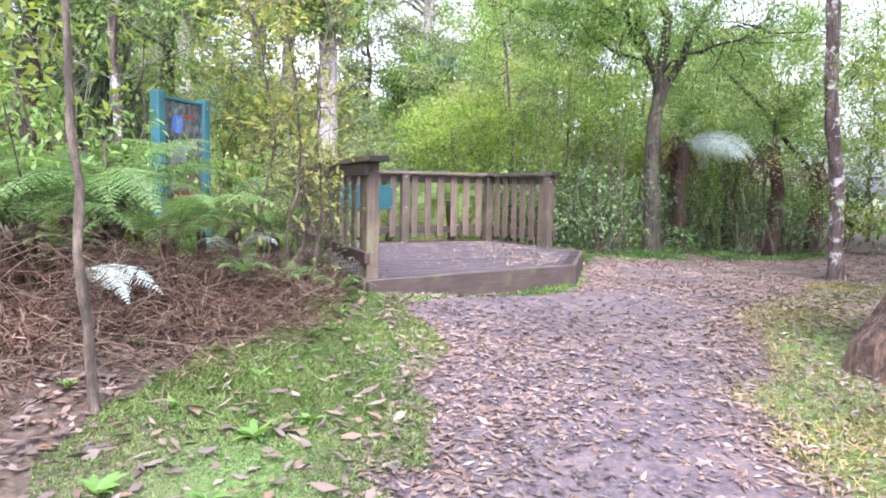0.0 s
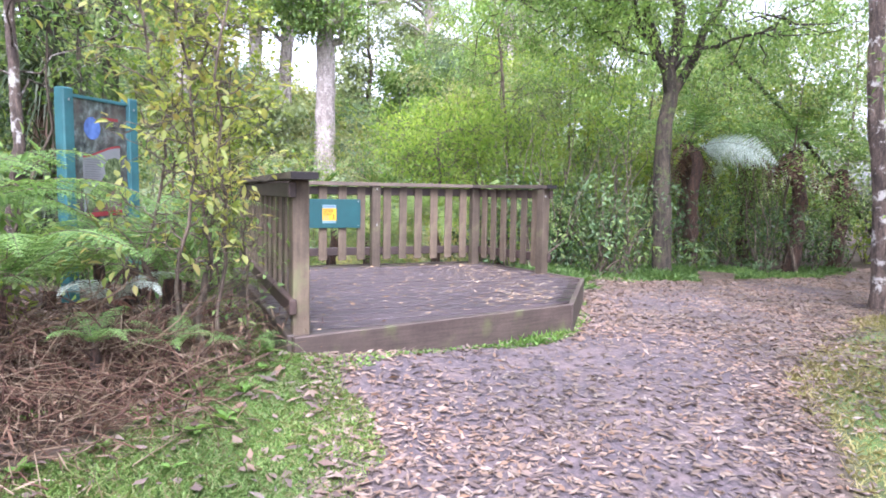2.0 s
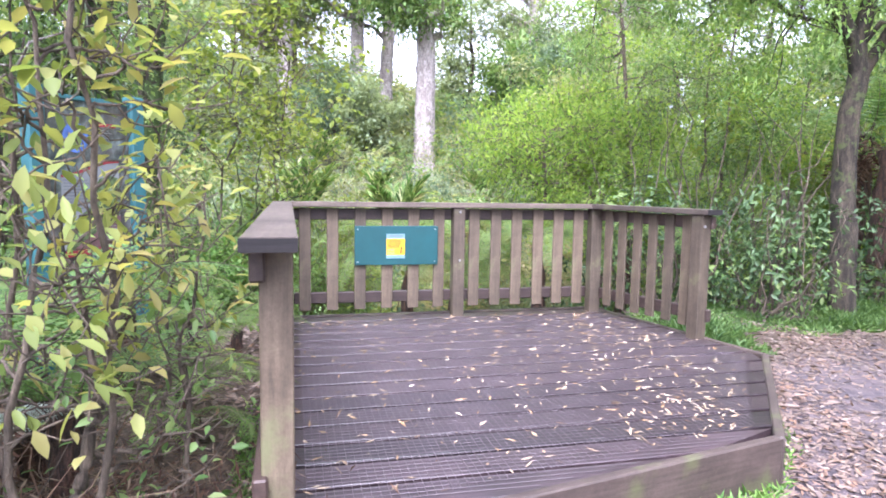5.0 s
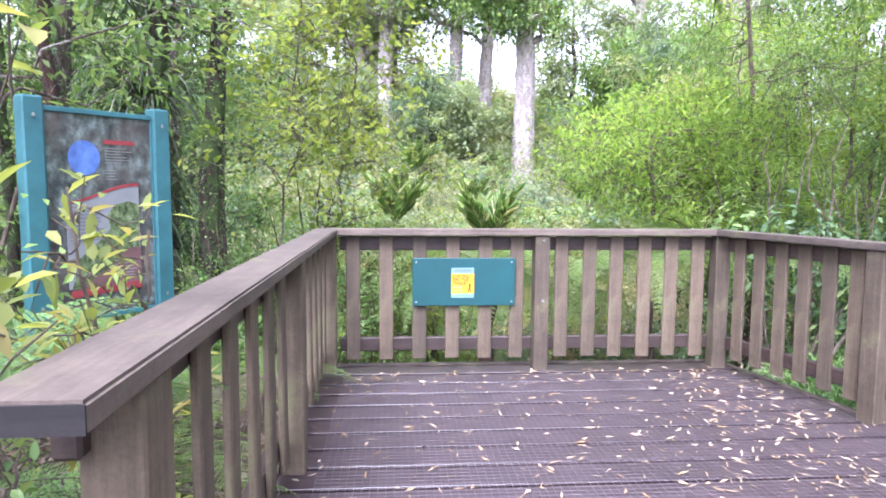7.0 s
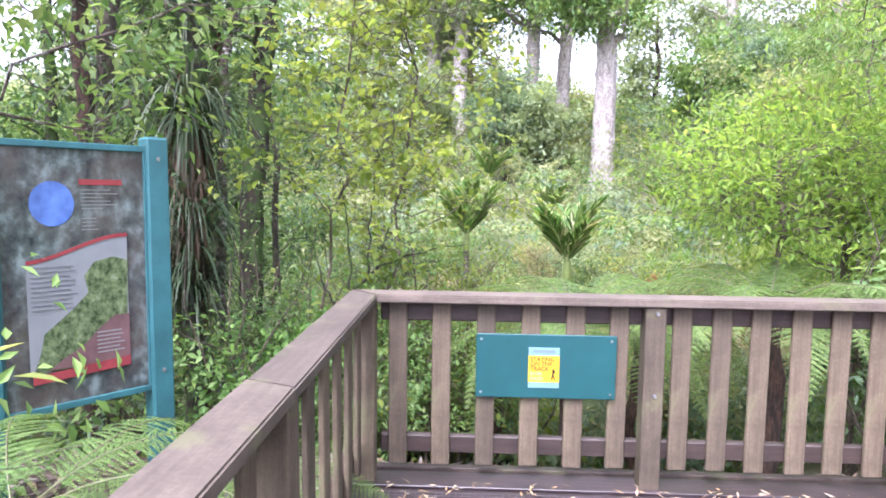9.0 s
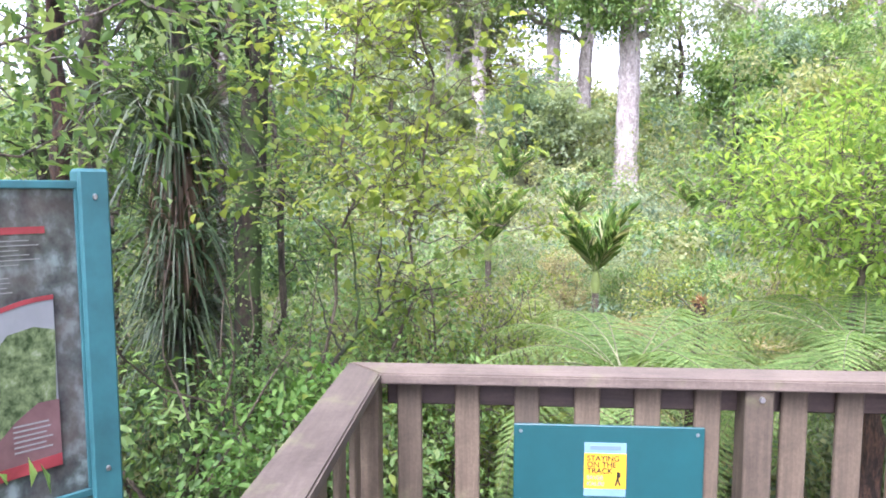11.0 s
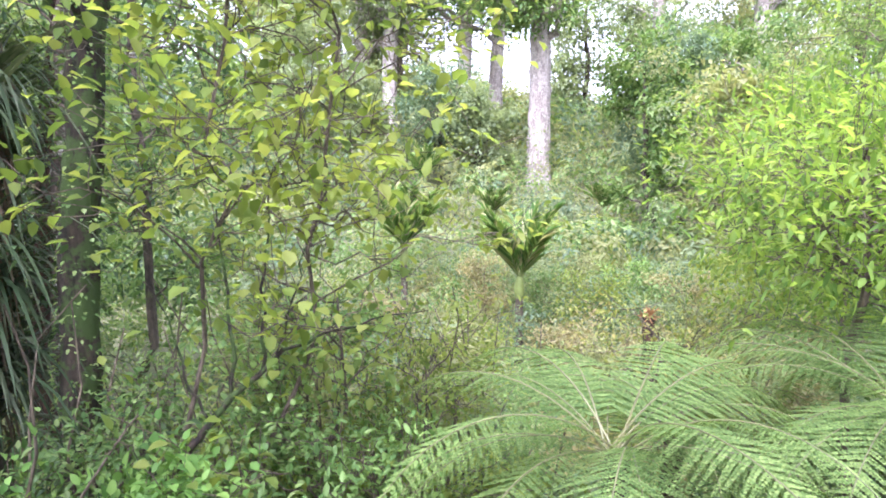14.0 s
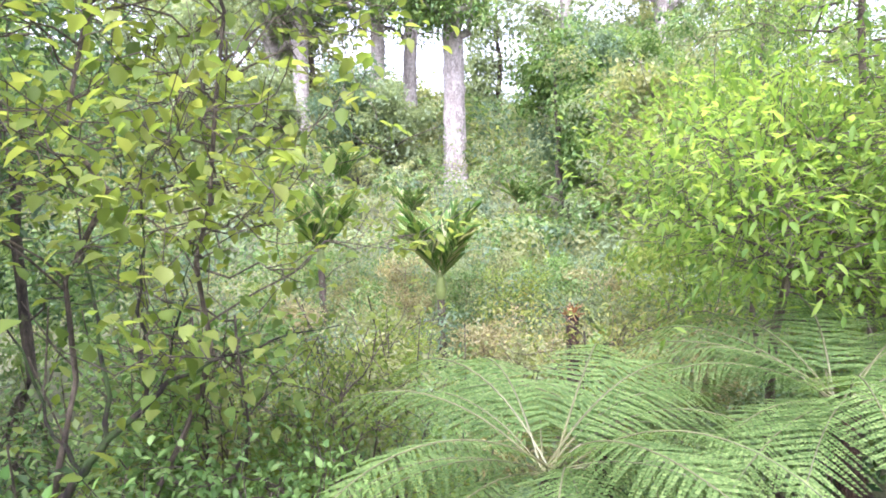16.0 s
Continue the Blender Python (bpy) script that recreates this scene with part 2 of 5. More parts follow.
def raw(name, verts, faces, material, parent=None, smooth=False, label=""):
    """A mesh object from arrays: verts (n, 3), faces (m, k) with one k for all."""
    verts, faces = np.asarray(verts, np.float32), np.asarray(faces, np.int32)
    me = bpy.data.meshes.new(name)
    k = faces.shape[1]
    me.vertices.add(len(verts))
    me.vertices.foreach_set("co", verts.ravel())
    me.loops.add(faces.size)
    me.loops.foreach_set("vertex_index", faces.ravel())
    me.polygons.add(len(faces))
    me.polygons.foreach_set("loop_start", np.arange(0, faces.size, k, dtype=np.int32))
    if smooth:
        me.polygons.foreach_set("use_smooth", np.ones(len(faces), bool))
    me.materials.append(material)
    me.update(calc_edges=True)
    ob = new(name, me)
    if parent:
        ob.parent = parent
    if label:
        ob["label"] = label
    return ob


def part(name, bm, material, parent, label=""):
    me = bpy.data.meshes.new(name)
    bm.to_mesh(me)
    bm.free()
    me.materials.append(material)
    ob = new(name, me)
    ob.parent = parent
    if label:
        ob["label"] = label
    return ob


def thing(name, label, category, at=(0, 0, 0), group="", kind=""):
    e = new(name)
    e.location = at
    e.empty_display_size = 0.1
    return tagged(e, label, category, group, kind)


def unit(v):
    v = np.asarray(v, float)
    return v / np.maximum(np.linalg.norm(v, axis=-1, keepdims=True), 1e-9)


def box_bm(size, bevel=0.006):
    bm = bmesh.new()
    bmesh.ops.create_cube(bm, size=1, matrix=Matrix.Diagonal((*size, 1)))
    if bevel:
        bmesh.ops.bevel(bm, geom=bm.edges[:], offset=bevel, segments=1, affect="EDGES")
    return bm


def leaf_arrays(pos, axis, length, width, fold=0.25, droop=0.0, up=(0, 0, 1)):
    """Folded, pointed leaves: base, two sides and tip; two faces each."""
    pos, axis = np.asarray(pos, float), unit(axis)
    n = len(pos)
    length, width = np.broadcast_to(length, n)[:, None], np.broadcast_to(width, n)[:, None]
    ref = np.broadcast_to(np.asarray(up, float), (n, 3)) + rng.normal(0, 0.25, (n, 3))
    side = unit(np.cross(axis, ref))
    nor = unit(np.cross(side, axis))
    tip = pos + axis * length - nor * length * droop
    m = pos + axis * length * 0.45 + nor * width * fold
    v = np.stack([pos, m + side * width / 2, tip, m - side * width / 2], 1).reshape(-1, 3)
    i = np.arange(n)[:, None] * 4
    f = np.concatenate([i + [0, 1, 2], i + [0, 2, 3]], 0)
    return v, f


def broad_leaves(pos, axis, length, width, fold=0.2, droop=0.25, up=(0, 0, 1)):
    """Near leaves: a curved midrib with a rounded blade on each side; eight faces each."""
    pos, axis = np.asarray(pos, float), unit(axis)
    n = len(pos)
    length, width = np.broadcast_to(length, n)[:, None], np.broadcast_to(width, n)[:, None]
    ref = np.broadcast_to(np.asarray(up, float), (n, 3)) + rng.normal(0, 0.25, (n, 3))
    side = unit(np.cross(axis, ref))
    nor = unit(np.cross(side, axis))

    def rib(t):
        return pos + axis * length * t - nor * length * droop * t * t
    rows = [rib(0.0), rib(0.36), rib(0.7), rib(1.0)]
    for t, w, m in ((0.33, 0.5, 1), (0.68, 0.4, 2)):
        lift = nor * width * fold
        rows += [rib(t) + side * width * w + lift, rib(t) - side * width * w + lift]
    v = np.stack(rows, 1).reshape(-1, 3)
    i = np.arange(n)[:, None] * 8
    f = np.concatenate([i + q for q in ([0, 4, 1], [0, 1, 5], [4, 6, 2], [4, 2, 1], [1, 2, 7], [1, 7, 5], [6, 3, 2], [2, 3, 7])], 0)
    return v, f


def join(parts):
    vs, fs, o = [], [], 0
    for v, f in parts:
        vs.append(v)
        fs.append(np.asarray(f) + o)
        o += len(v)
    return np.concatenate(vs), np.concatenate(fs)


def tube_arrays(pts, radii, sides=7, flute=0.0):
    pts = np.asarray(pts, float)
    n = len(pts)
    radii = np.broadcast_to(radii, n)
    tan = unit(np.gradient(pts, axis=0))
    ref = np.where(np.abs(tan[:, 2:3]) > 0.95, [[1.0, 0, 0]], [[0, 0, 1.0]])
    a = unit(np.cross(tan, ref))
    b = np.cross(tan, a)
    th = np.arange(sides) / sides * 2 * np.pi
    rad = radii[:, None] * (1 + flute * rng.normal(0, 1, (n, sides)))
    v = pts[:, None] + rad[..., None] * (np.cos(th)[None, :, None] * a[:, None] + np.sin(th)[None, :, None] * b[:, None])
    i = np.arange(n - 1)[:, None] * sides
    k = np.arange(sides)
    k2 = (k + 1) % sides
    f = np.stack([i + k, i + k2, i + sides + k2, i + sides + k], -1).reshape(-1, 4)
    return v.reshape(-1, 3), f


def wander(a, b, n=8, amount=0.05, sag=0.0):
    """A crooked line from a to b."""
    a, b = np.asarray(a, float), np.asarray(b, float)
    t = np.linspace(0, 1, n)[:, None]
    w = np.cumsum(rng.normal(0, 1, (n, 3)), 0)
    w -= t * w[-1] + (1 - t) * w[0]
    p = a + (b - a) * t + w * amount * np.linalg.norm(b - a) / np.sqrt(n)
    p[:, 2] += sag * 4 * (t * (1 - t))[:, 0]
    return p


# ---- lie of the land ----
PATH_EDGE = np.array([(-3, -5), (-0.6, 0), (0.58, 1.97), (1.3, 3.3), (1.5, 4.7), (3.45, 5.1), (4.35, 6.2), (5.6, 7.3), (8, 8.1), (11, 8.9), (18, 11),
                      (18, 9.4), (11, 7.0), (8.5, 5.9), (5.3, 4.3), (4.4, 3.8), (2.6, 2.3), (1.4, 0.3), (-0.2, -5)], float)


def edge_distance(x, y, poly):
    """Signed distance to a closed outline, positive inside."""
    x, y = np.asarray(x, float), np.asarray(y, float)
    best = np.full(x.shape, 1e9)
    inside = np.zeros(x.shape, bool)
    for (ax, ay), (bx, by) in zip(poly, np.roll(poly, -1, 0)):
        dx, dy = bx - ax, by - ay
        t = np.clip(((x - ax) * dx + (y - ay) * dy) / (dx * dx + dy * dy), 0, 1)
        best = np.minimum(best, np.hypot(x - ax - t * dx, y - ay - t * dy))
        cross = (ay > y) != (by > y)
        with np.errstate(divide="ignore", invalid="ignore"):
            xi = dx * (y - ay) / (dy if dy else 1e-9) + ax
        inside ^= cross & (x < xi)
    return np.where(inside, best, -best)


def wave(x, y, s):
    return (np.sin(x * s + 1.3 * np.sin(y * s * 0.7)) + np.sin(y * s * 1.17 + 1.7 * np.cos(x * s * 0.6) + 2)) / 2


def ground_z(x, y):
    x, y = np.asarray(x, float), np.asarray(y, float)
    z = np.interp(y, [-30, -6, 0, 4.5, 8, 400], [-0.9, -0.55, -0.2, 0.12, 0.14, 0.14])
    d = y - 8.3 - 0.55 * np.maximum(0, x - 4.6) - 0.05 * np.maximum(0, -x)
    z = z + np.interp(d, [0, 1.2, 3.5, 6, 10, 14, 20, 28, 36, 42, 60, 90, 160], [0, -0.7, -1.7, -2.2, -2.2, -1.9, -1.2, 0.2, 1.9, 3.5, 8.5, 17, 26])
    z = z - 0.062 * np.clip(x - 4.2, 0, 8) * np.clip((20 - y) / 6, 0, 1)
    p = edge_distance(x, y, PATH_EDGE)
    z = z + 0.03 * wave(x, y, 1.7) * np.clip(-p, 0, 1) + 0.012 * wave(x, y, 7)
    right = np.clip((x - 0.75 * y - 0.9) / 3, 0, 1.5) * np.clip((6 - y) / 5, 0, 1)
    z = z + 0.35 * right * np.clip(-p * 1.2, 0, 1)
    left = np.clip((-0.1 + 0.25 * y - x) / 1.2, 0, 1) * np.clip((y - 2.2) / 1.5, 0, 1) * np.clip((7.5 - y) / 2, 0, 1)
    z = z + 0.16 * left * np.clip(-p - 0.5, 0, 1)
    z = z + 0.12 * np.exp(-((x - 1.2) / 0.8) ** 2 - ((y - 4.4) / 0.4) ** 2)
    return z


def gz(x, y):
    return float(ground_z(np.array([x]), np.array([y]))[0])


def build_ground():
    def steps(lo, hi, a, b, fine):
        mid = np.arange(a, b, fine)
        lower, upper = [a], [b]
        s = fine
        while lower[-1] > lo:
            s *= 1.17
            lower.append(lower[-1] - s)
        s = fine
        while upper[-1] < hi:
            s *= 1.17
            upper.append(upper[-1] + s)
        return np.array(lower[:0:-1] + list(mid) + upper)
    xs, ys = steps(-300, 320, -3, 9, 0.08), steps(-200, 420, -1.5, 9.5, 0.08)
    gx, gy = np.meshgrid(xs, ys)
    z = ground_z(gx.ravel(), gy.ravel())
    v = np.stack([gx.ravel(), gy.ravel(), z], 1)
    nx = len(xs)
    i, j = np.meshgrid(np.arange(nx - 1), np.arange(len(ys) - 1))
    b = (j * nx + i).ravel()
    ob = raw("ground", v, np.stack([b, b + 1, b + nx + 1, b + nx], 1), M["ground"], smooth=True)
    p = edge_distance(v[:, 0], v[:, 1], PATH_EDGE) + 0.16 * wave(v[:, 0], v[:, 1], 4) + 0.06 * wave(v[:, 0], v[:, 1], 13)
    path = np.clip(p / 0.25 + 0.5, 0, 1)
    turf = np.clip(-p * 4 - 0.2, 0, 1) * np.clip((1.1 + p) / 0.6, 0, 1) * (v[:, 1] < 5.2)
    scrub = np.clip((v[:, 1] - 0.55 * np.maximum(0, v[:, 0] - 4.6) - 9.0) / 3, 0, 0.9)
    col = np.stack([path, turf, scrub, 1 + 0 * path], 1).astype(np.float32)
    at = ob.data.attributes.new("zone", "FLOAT_COLOR", "POINT")
    at.data.foreach_set("color", col.ravel())
    return tagged(ob, "brown forest soil with a gravel track and leaf litter", "ground", kind="structure")


build_ground()

# ---- viewing platform ----
DECK_Z, CAP_Z = 0.33, 1.275
DECK = np.array([(1.27, 4.52), (3.43, 4.98), (4.36, 6.17), (4.26, 6.62), (3.98, 7.86), (1.22, 7.86)])


def beam(name, a, b, width, height, material, parent, bevel=0.006, label=""):
    """A squared timber from a to b (centre line)."""
    a, b = Vector(a), Vector(b)
    ob = part(name, box_bm(((b - a).length, width, height), bevel), material, parent, label)
    d = b - a
    ob.matrix_local = Matrix.Translation((a + b) / 2) @ d.to_track_quat("X", "Z").to_matrix().to_4x4()
    return ob


def upright(name, x, y, z0, z1, w, d, turn, material, parent, tilt=0.0):
    ob = part(name, box_bm((w, d, z1 - z0), 0.005), material, parent)
    ob.matrix_local = pose(x, y, (z0 + z1) / 2, tilt, tilt * 0.7, turn)
    return ob


def deck_span(y):
    """The deck's extent across at y."""
    xs = []
    for (ax, ay), (bx, by) in zip(DECK, np.roll(DECK, -1, 0)):
        if (ay > y) != (by > y):
            xs.append(ax + (bx - ax) * (y - ay) / (by - ay))
    return (min(xs), max(xs)) if len(xs) > 1 else None


def build_platform():
    top = thing("viewing_platform", "weathered timber viewing platform with slatted railing on three sides", "platform", (0, 0, 0))
    wide, gap, y = 0.168, 0.03, 4.5
    while y < 7.84:
        y2 = min(y + wide, 7.86)
        lo, hi = deck_span(min(max(y + 0.004, 4.525), 7.85)), deck_span(min(max(y2 - 0.004, 4.53), 7.85))
        if lo and hi:
            yy = max(y, 4.52)
            zt, zb = DECK_Z + random.uniform(-0.002, 0.001), DECK_Z - 0.035
            b = 0.003
            ring = [(lo[0], yy), (lo[1], yy), (hi[1], y2), (hi[0], y2)]
            bm = bmesh.new()
            low = [bm.verts.new((px, py, zb)) for px, py in ring]
            mid = [bm.verts.new((px, py, zt - b)) for px, py in ring]
            inn = [(lo[0], yy + b), (lo[1], yy + b), (hi[1], y2 - b), (hi[0], y2 - b)]
            upp = [bm.verts.new((px, py, zt)) for px, py in inn]
            bm.faces.new(upp)
            for i in range(4):
                j = (i + 1) % 4
                bm.faces.new((low[i], low[j], mid[j], mid[i]))
                bm.faces.new((mid[i], mid[j], upp[j], upp[i]))
            part("deck_board", bm, M["deck"], top)
        y += wide + gap
    ring = [Vector((x, y, DECK_Z - 0.105)) for x, y in DECK]
    for i, (a, b) in enumerate(zip(ring, ring[1:] + ring[:1])):
        d = (b - a).normalized()
        n = Vector((d.y, -d.x, 0)) * 0.024
        out = d * (0.024 if i < 3 else 0.02)
        beam("edge_beam", a + n - out * 0.98, b + n + out * 0.0, 0.045, 0.225 + 0.002 * i, M["fascia"], top)
    for x in (1.5, 2.4, 3.3):
        upright("pile", x, 7.6, -1.2, DECK_Z - 0.05, 0.12, 0.12, 0, M["slat"], top)
    # left run, back run and right run: inner face lines
    runs = [((1.362, 4.56), (1.345, 7.7), -1, "y", (0.0, 0.527), 6), ((1.345, 7.7), (3.88, 7.7), 1, "x", (0.513,), 6), ((3.88, 7.7), (4.19, 6.62), 1, "y", (1.0,), 6)]
    pw = 0.098
    for n, (a, b, _, ax, posts, count) in enumerate(runs):
        a, b = Vector((*a, 0)), Vector((*b, 0))
        d = (b - a).normalized()
        out = Vector((-d.y, d.x, 0))
        turn = math.degrees(math.atan2(d.y, d.x))
        rail = M["rail_" + ax]
        length = (b - a).length
        stops = []
        for p in posts:
            c = a + d * (length * p + (pw / 2 if p < 1 else -pw / 2)) + out * pw / 2
            upright("post", c.x, c.y, DECK_Z - 0.02 if n else DECK_Z - 0.005, CAP_Z - 0.044, pw, pw, turn, M["slat"], top)
            stops.append(length * p + (pw / 2 if p < 1 else -pw / 2))
        if n < 2:
            c = b + out * pw / 2 + d * (pw / 2)
            upright("post", c.x, c.y, DECK_Z - 0.02, CAP_Z - 0.044, pw, pw, turn, M["slat"], top)
            stops.append(length + pw / 2)
        if n:
            stops.insert(0, -pw / 2 if n == 1 else pw * 0.1)
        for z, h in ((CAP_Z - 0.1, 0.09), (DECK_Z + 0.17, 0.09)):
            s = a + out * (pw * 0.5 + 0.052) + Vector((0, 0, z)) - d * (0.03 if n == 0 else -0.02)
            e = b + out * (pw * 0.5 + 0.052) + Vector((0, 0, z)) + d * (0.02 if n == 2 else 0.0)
            beam("rail", s, e, 0.045, h, M["rail_dark"], top, label="dark brown rail")
        for s0, s1 in zip(stops, stops[1:]):
            lo, hi = s0 + pw / 2, s1 - pw / 2
            w = 0.092 if n < 2 else 0.085
            pitch = (hi - lo + 0.0) / (count + 0.0)
            for k in range(count):
                c = a + d * (lo + pitch * (k + 0.5) + random.uniform(-0.004, 0.004)) + out * (pw * 0.5 + 0.016)
                upright("slat", c.x, c.y, DECK_Z + 0.075 + random.uniform(-0.004, 0.004), CAP_Z - 0.05, w, 0.024, turn + random.uniform(-1, 1), M["slat"], top, random.uniform(-0.25, 0.25))
        # cap: mitred board lying on the posts
        z0, z1 = CAP_Z - 0.043, CAP_Z
        inn, outw = 0.012, 0.138
        ext0, ext1 = (0.2, 0) if n == 0 else (0, 0.05 if n == 2 else 0)

        def corner(p, da, db, off):
            """Where the two cap edges that lie off to one side meet."""
            na, nb = Vector((-da.y, da.x, 0)), Vector((-db.y, db.x, 0))
            bis = (na + nb).normalized()
            return p + bis * off / max(0.3, bis.dot(na))
        prev = (Vector((*runs[n - 1][1], 0)) - Vector((*runs[n - 1][0], 0))).normalized() if n else d
        nxt = (Vector((*runs[n + 1][1], 0)) - Vector((*runs[n + 1][0], 0))).normalized() if n < 2 else d
        quad = [corner(a, prev, d, -inn) - d * ext0, corner(b, d, nxt, -inn) + d * ext1, corner(b, d, nxt, outw) + d * ext1, corner(a, prev, d, outw) - d * ext0]
        def mid(p, q, f):
            return p + (q - p) * f
        boards = [quad] if n else [[quad[0], mid(quad[0], quad[1], 0.562), mid(quad[3], quad[2], 0.556), quad[3]], [mid(quad[0], quad[1], 0.5635), quad[1], quad[2], mid(quad[3], quad[2], 0.5575)]]
        for k, board in enumerate(boards):
            bm = bmesh.new()
            lo = [bm.verts.new((q.x, q.y, z0)) for q in board]
            hi = [bm.verts.new((q.x, q.y, z1 - 0.002 * n - 0.003 * k)) for q in board]
            bm.faces.new(lo[::-1])
            bm.faces.new(hi)
            for i in range(4):
                j = (i + 1) % 4
                bm.faces.new((lo[i], lo[j], hi[j], hi[i]))
            bmesh.ops.recalc_face_normals(bm, faces=bm.faces[:])
            bmesh.ops.bevel(bm, geom=[e for e in bm.edges if abs(e.verts[0].co.z - e.verts[1].co.z) < 0.01], offset=0.006, segments=2, affect="EDGES")
            board_ob = part("cap_rail", bm, rail, top)
            cap = board_ob if k == 0 else cap
        if n != 1:
            e0, e1 = (quad[0], quad[3]) if n == 0 else (quad[1], quad[2])
            w = d * (-0.0015 if n == 0 else 0.0015)
            beam("end_grain", e0 + w + Vector((0, 0, (z0 + z1) / 2)), e1 + w + Vector((0, 0, (z0 + z1) / 2)), 0.004, z1 - z0 - 0.006, M["end_grain"], cap, 0, "black wet end grain")
    # bolts on the posts
    for x, y, z in ((2.7, 7.695, 1.2), (2.7, 7.695, 0.8), (4.2, 6.6, 1.15)):
        bm = bmesh.new()
        bmesh.ops.create_cone(bm, cap_ends=True, segments=10, radius1=0.011, radius2=0.009, depth=0.008, matrix=Matrix.Rotation(radians(90), 4, "X"))
        ob = part("bolt", bm, M["bolt"], top)
        ob.location = (x, y, z)
    # non-slip wire netting over the boards
    parts = []
    for y in np.arange(4.75, 7.6, 0.032):
        s = deck_span(y)
        parts.append(tube_arrays([(1.4, y, DECK_Z + 0.0025), ((s[0] + s[1]) / 2, y + 0.004, DECK_Z + 0.003), (s[1] - 0.12, y, DECK_Z + 0.0025)], 0.0013, 3))
    for x in np.arange(1.4, 4.2, 0.032):
        y0 = np.interp(x, [1.27, 3.43, 4.36], [4.52, 4.98, 6.17]) + 0.12
        parts.append(tube_arrays([(x, y0, DECK_Z + 0.0035), (x + 0.004, (y0 + 7.6) / 2, DECK_Z + 0.004), (x, 7.6, DECK_Z + 0.0035)], 0.0013, 3))
    v, f = join(parts)
    tagged(raw("wire_netting", v, f, M["wire"], top), kind="stuff", label="rusty galvanised netting stapled to the boards")
    return top


build_platform()


def text_mesh(words, size, material, parent, m, name="lettering"):
    cu = bpy.data.curves.new(name, "FONT")
    cu.body, cu.size, cu.extrude, cu.offset = words, size, 0.0008, size * 0.01
    tmp = new(name, cu)
    me = bpy.data.meshes.new_from_object(tmp.evaluated_get(bpy.context.evaluated_depsgraph_get()))
    bpy.data.objects.remove(tmp)
    me.materials.clear()
    me.materials.append(material)
    ob = new(name, me)
    ob.parent = parent
    ob.matrix_local = m
    return ob


def flat(name, x0, x1, z0, z1, y, thick, material, parent, bevel=0.0):
    ob = part(name, box_bm((x1 - x0, thick, z1 - z0), bevel), material, parent)
    ob.location = ((x0 + x1) / 2, y, (z0 + z1) / 2)
    return ob


def outline(name, pts, y, material, parent, thick=0.002):
    """A flat shape in the sign's own plane."""
    bm = bmesh.new()
    fr = [bm.verts.new((x, y - thick, z)) for x, z in pts]
    bk = [bm.verts.new((x, y, z)) for x, z in pts]
    bm.faces.new(fr)
    for i in range(len(pts)):
        j = (i + 1) % len(pts)
        bm.faces.new((fr[j], fr[i], bk[i], bk[j]))
    bmesh.ops.recalc_face_normals(bm, faces=bm.faces[:])
    return part(name, bm, material, parent)


def build_warning_sign():
    s = thing("warning_sign", "teal painted board with a yellow notice, screwed to the railing slats", "sign", (2.18, 7.74, 0.925))
    flat("backing_board", -0.34, 0.34, -0.158, 0.158, -0.006, 0.014, M["teal"], s, 0.003)
    yellow, pale, black = paint_mat("yellow_print", (0.55, 0.31, 0.012), 0.45, 0, 0.05), paint_mat("pale_blue_print", (0.14, 0.24, 0.28), 0.4), paint_mat("black_print", (0.02, 0.02, 0.02), 0.4)
    slate = paint_mat("slate_print", (0.12, 0.17, 0.22), 0.4)
    n = flat("notice", -0.085, 0.065, -0.105, 0.095, -0.0145, 0.003, pale, s)
    flat("yellow_panel", -0.068, 0.082, -0.065, 0.066, -0.0025, 0.002, yellow, n).location = (0.0, -0.0025, -0.005)
    flat("heading_bar", -0.055, 0.055, 0.075, 0.09, -0.0025, 0.002, slate, n)
    for i, (w, h) in enumerate((("STAYING", 0.026), ("ON THE", 0.026), ("TRACK", 0.026), ("SAVES", 0.02), ("KAURI", 0.02))):
        text_mesh(w, h * 1.1, black if i < 3 else slate, n, pose(-0.066, -0.0042, 0.034 - 0.0235 * i, 90, 0, 0))
    # small walking figure, as plain strokes
    for x, z, w, h, t in ((0.045, -0.02, 0.007, 0.03, 0), (0.041, -0.045, 0.006, 0.028, 15), (0.05, -0.045, 0.006, 0.028, -18), (0.05, -0.018, 0.01, 0.018, 0)):
        ob = part("pictogram", box_bm((w, 0.0016, h), 0), black, n)
        ob.matrix_local = pose(x, -0.0042, z, 0, t, 0)
    for x in (-0.315, 0.315):
        for z in (-0.132, 0.132):
            bm = bmesh.new()
            bmesh.ops.create_cone(bm, cap_ends=True, segments=10, radius1=0.007, radius2=0.006, depth=0.005, matrix=Matrix.Rotation(radians(90), 4, "X"))
            part("screw", bm, M["bolt"], s).location = (x, -0.015, z)
    return s


build_warning_sign()


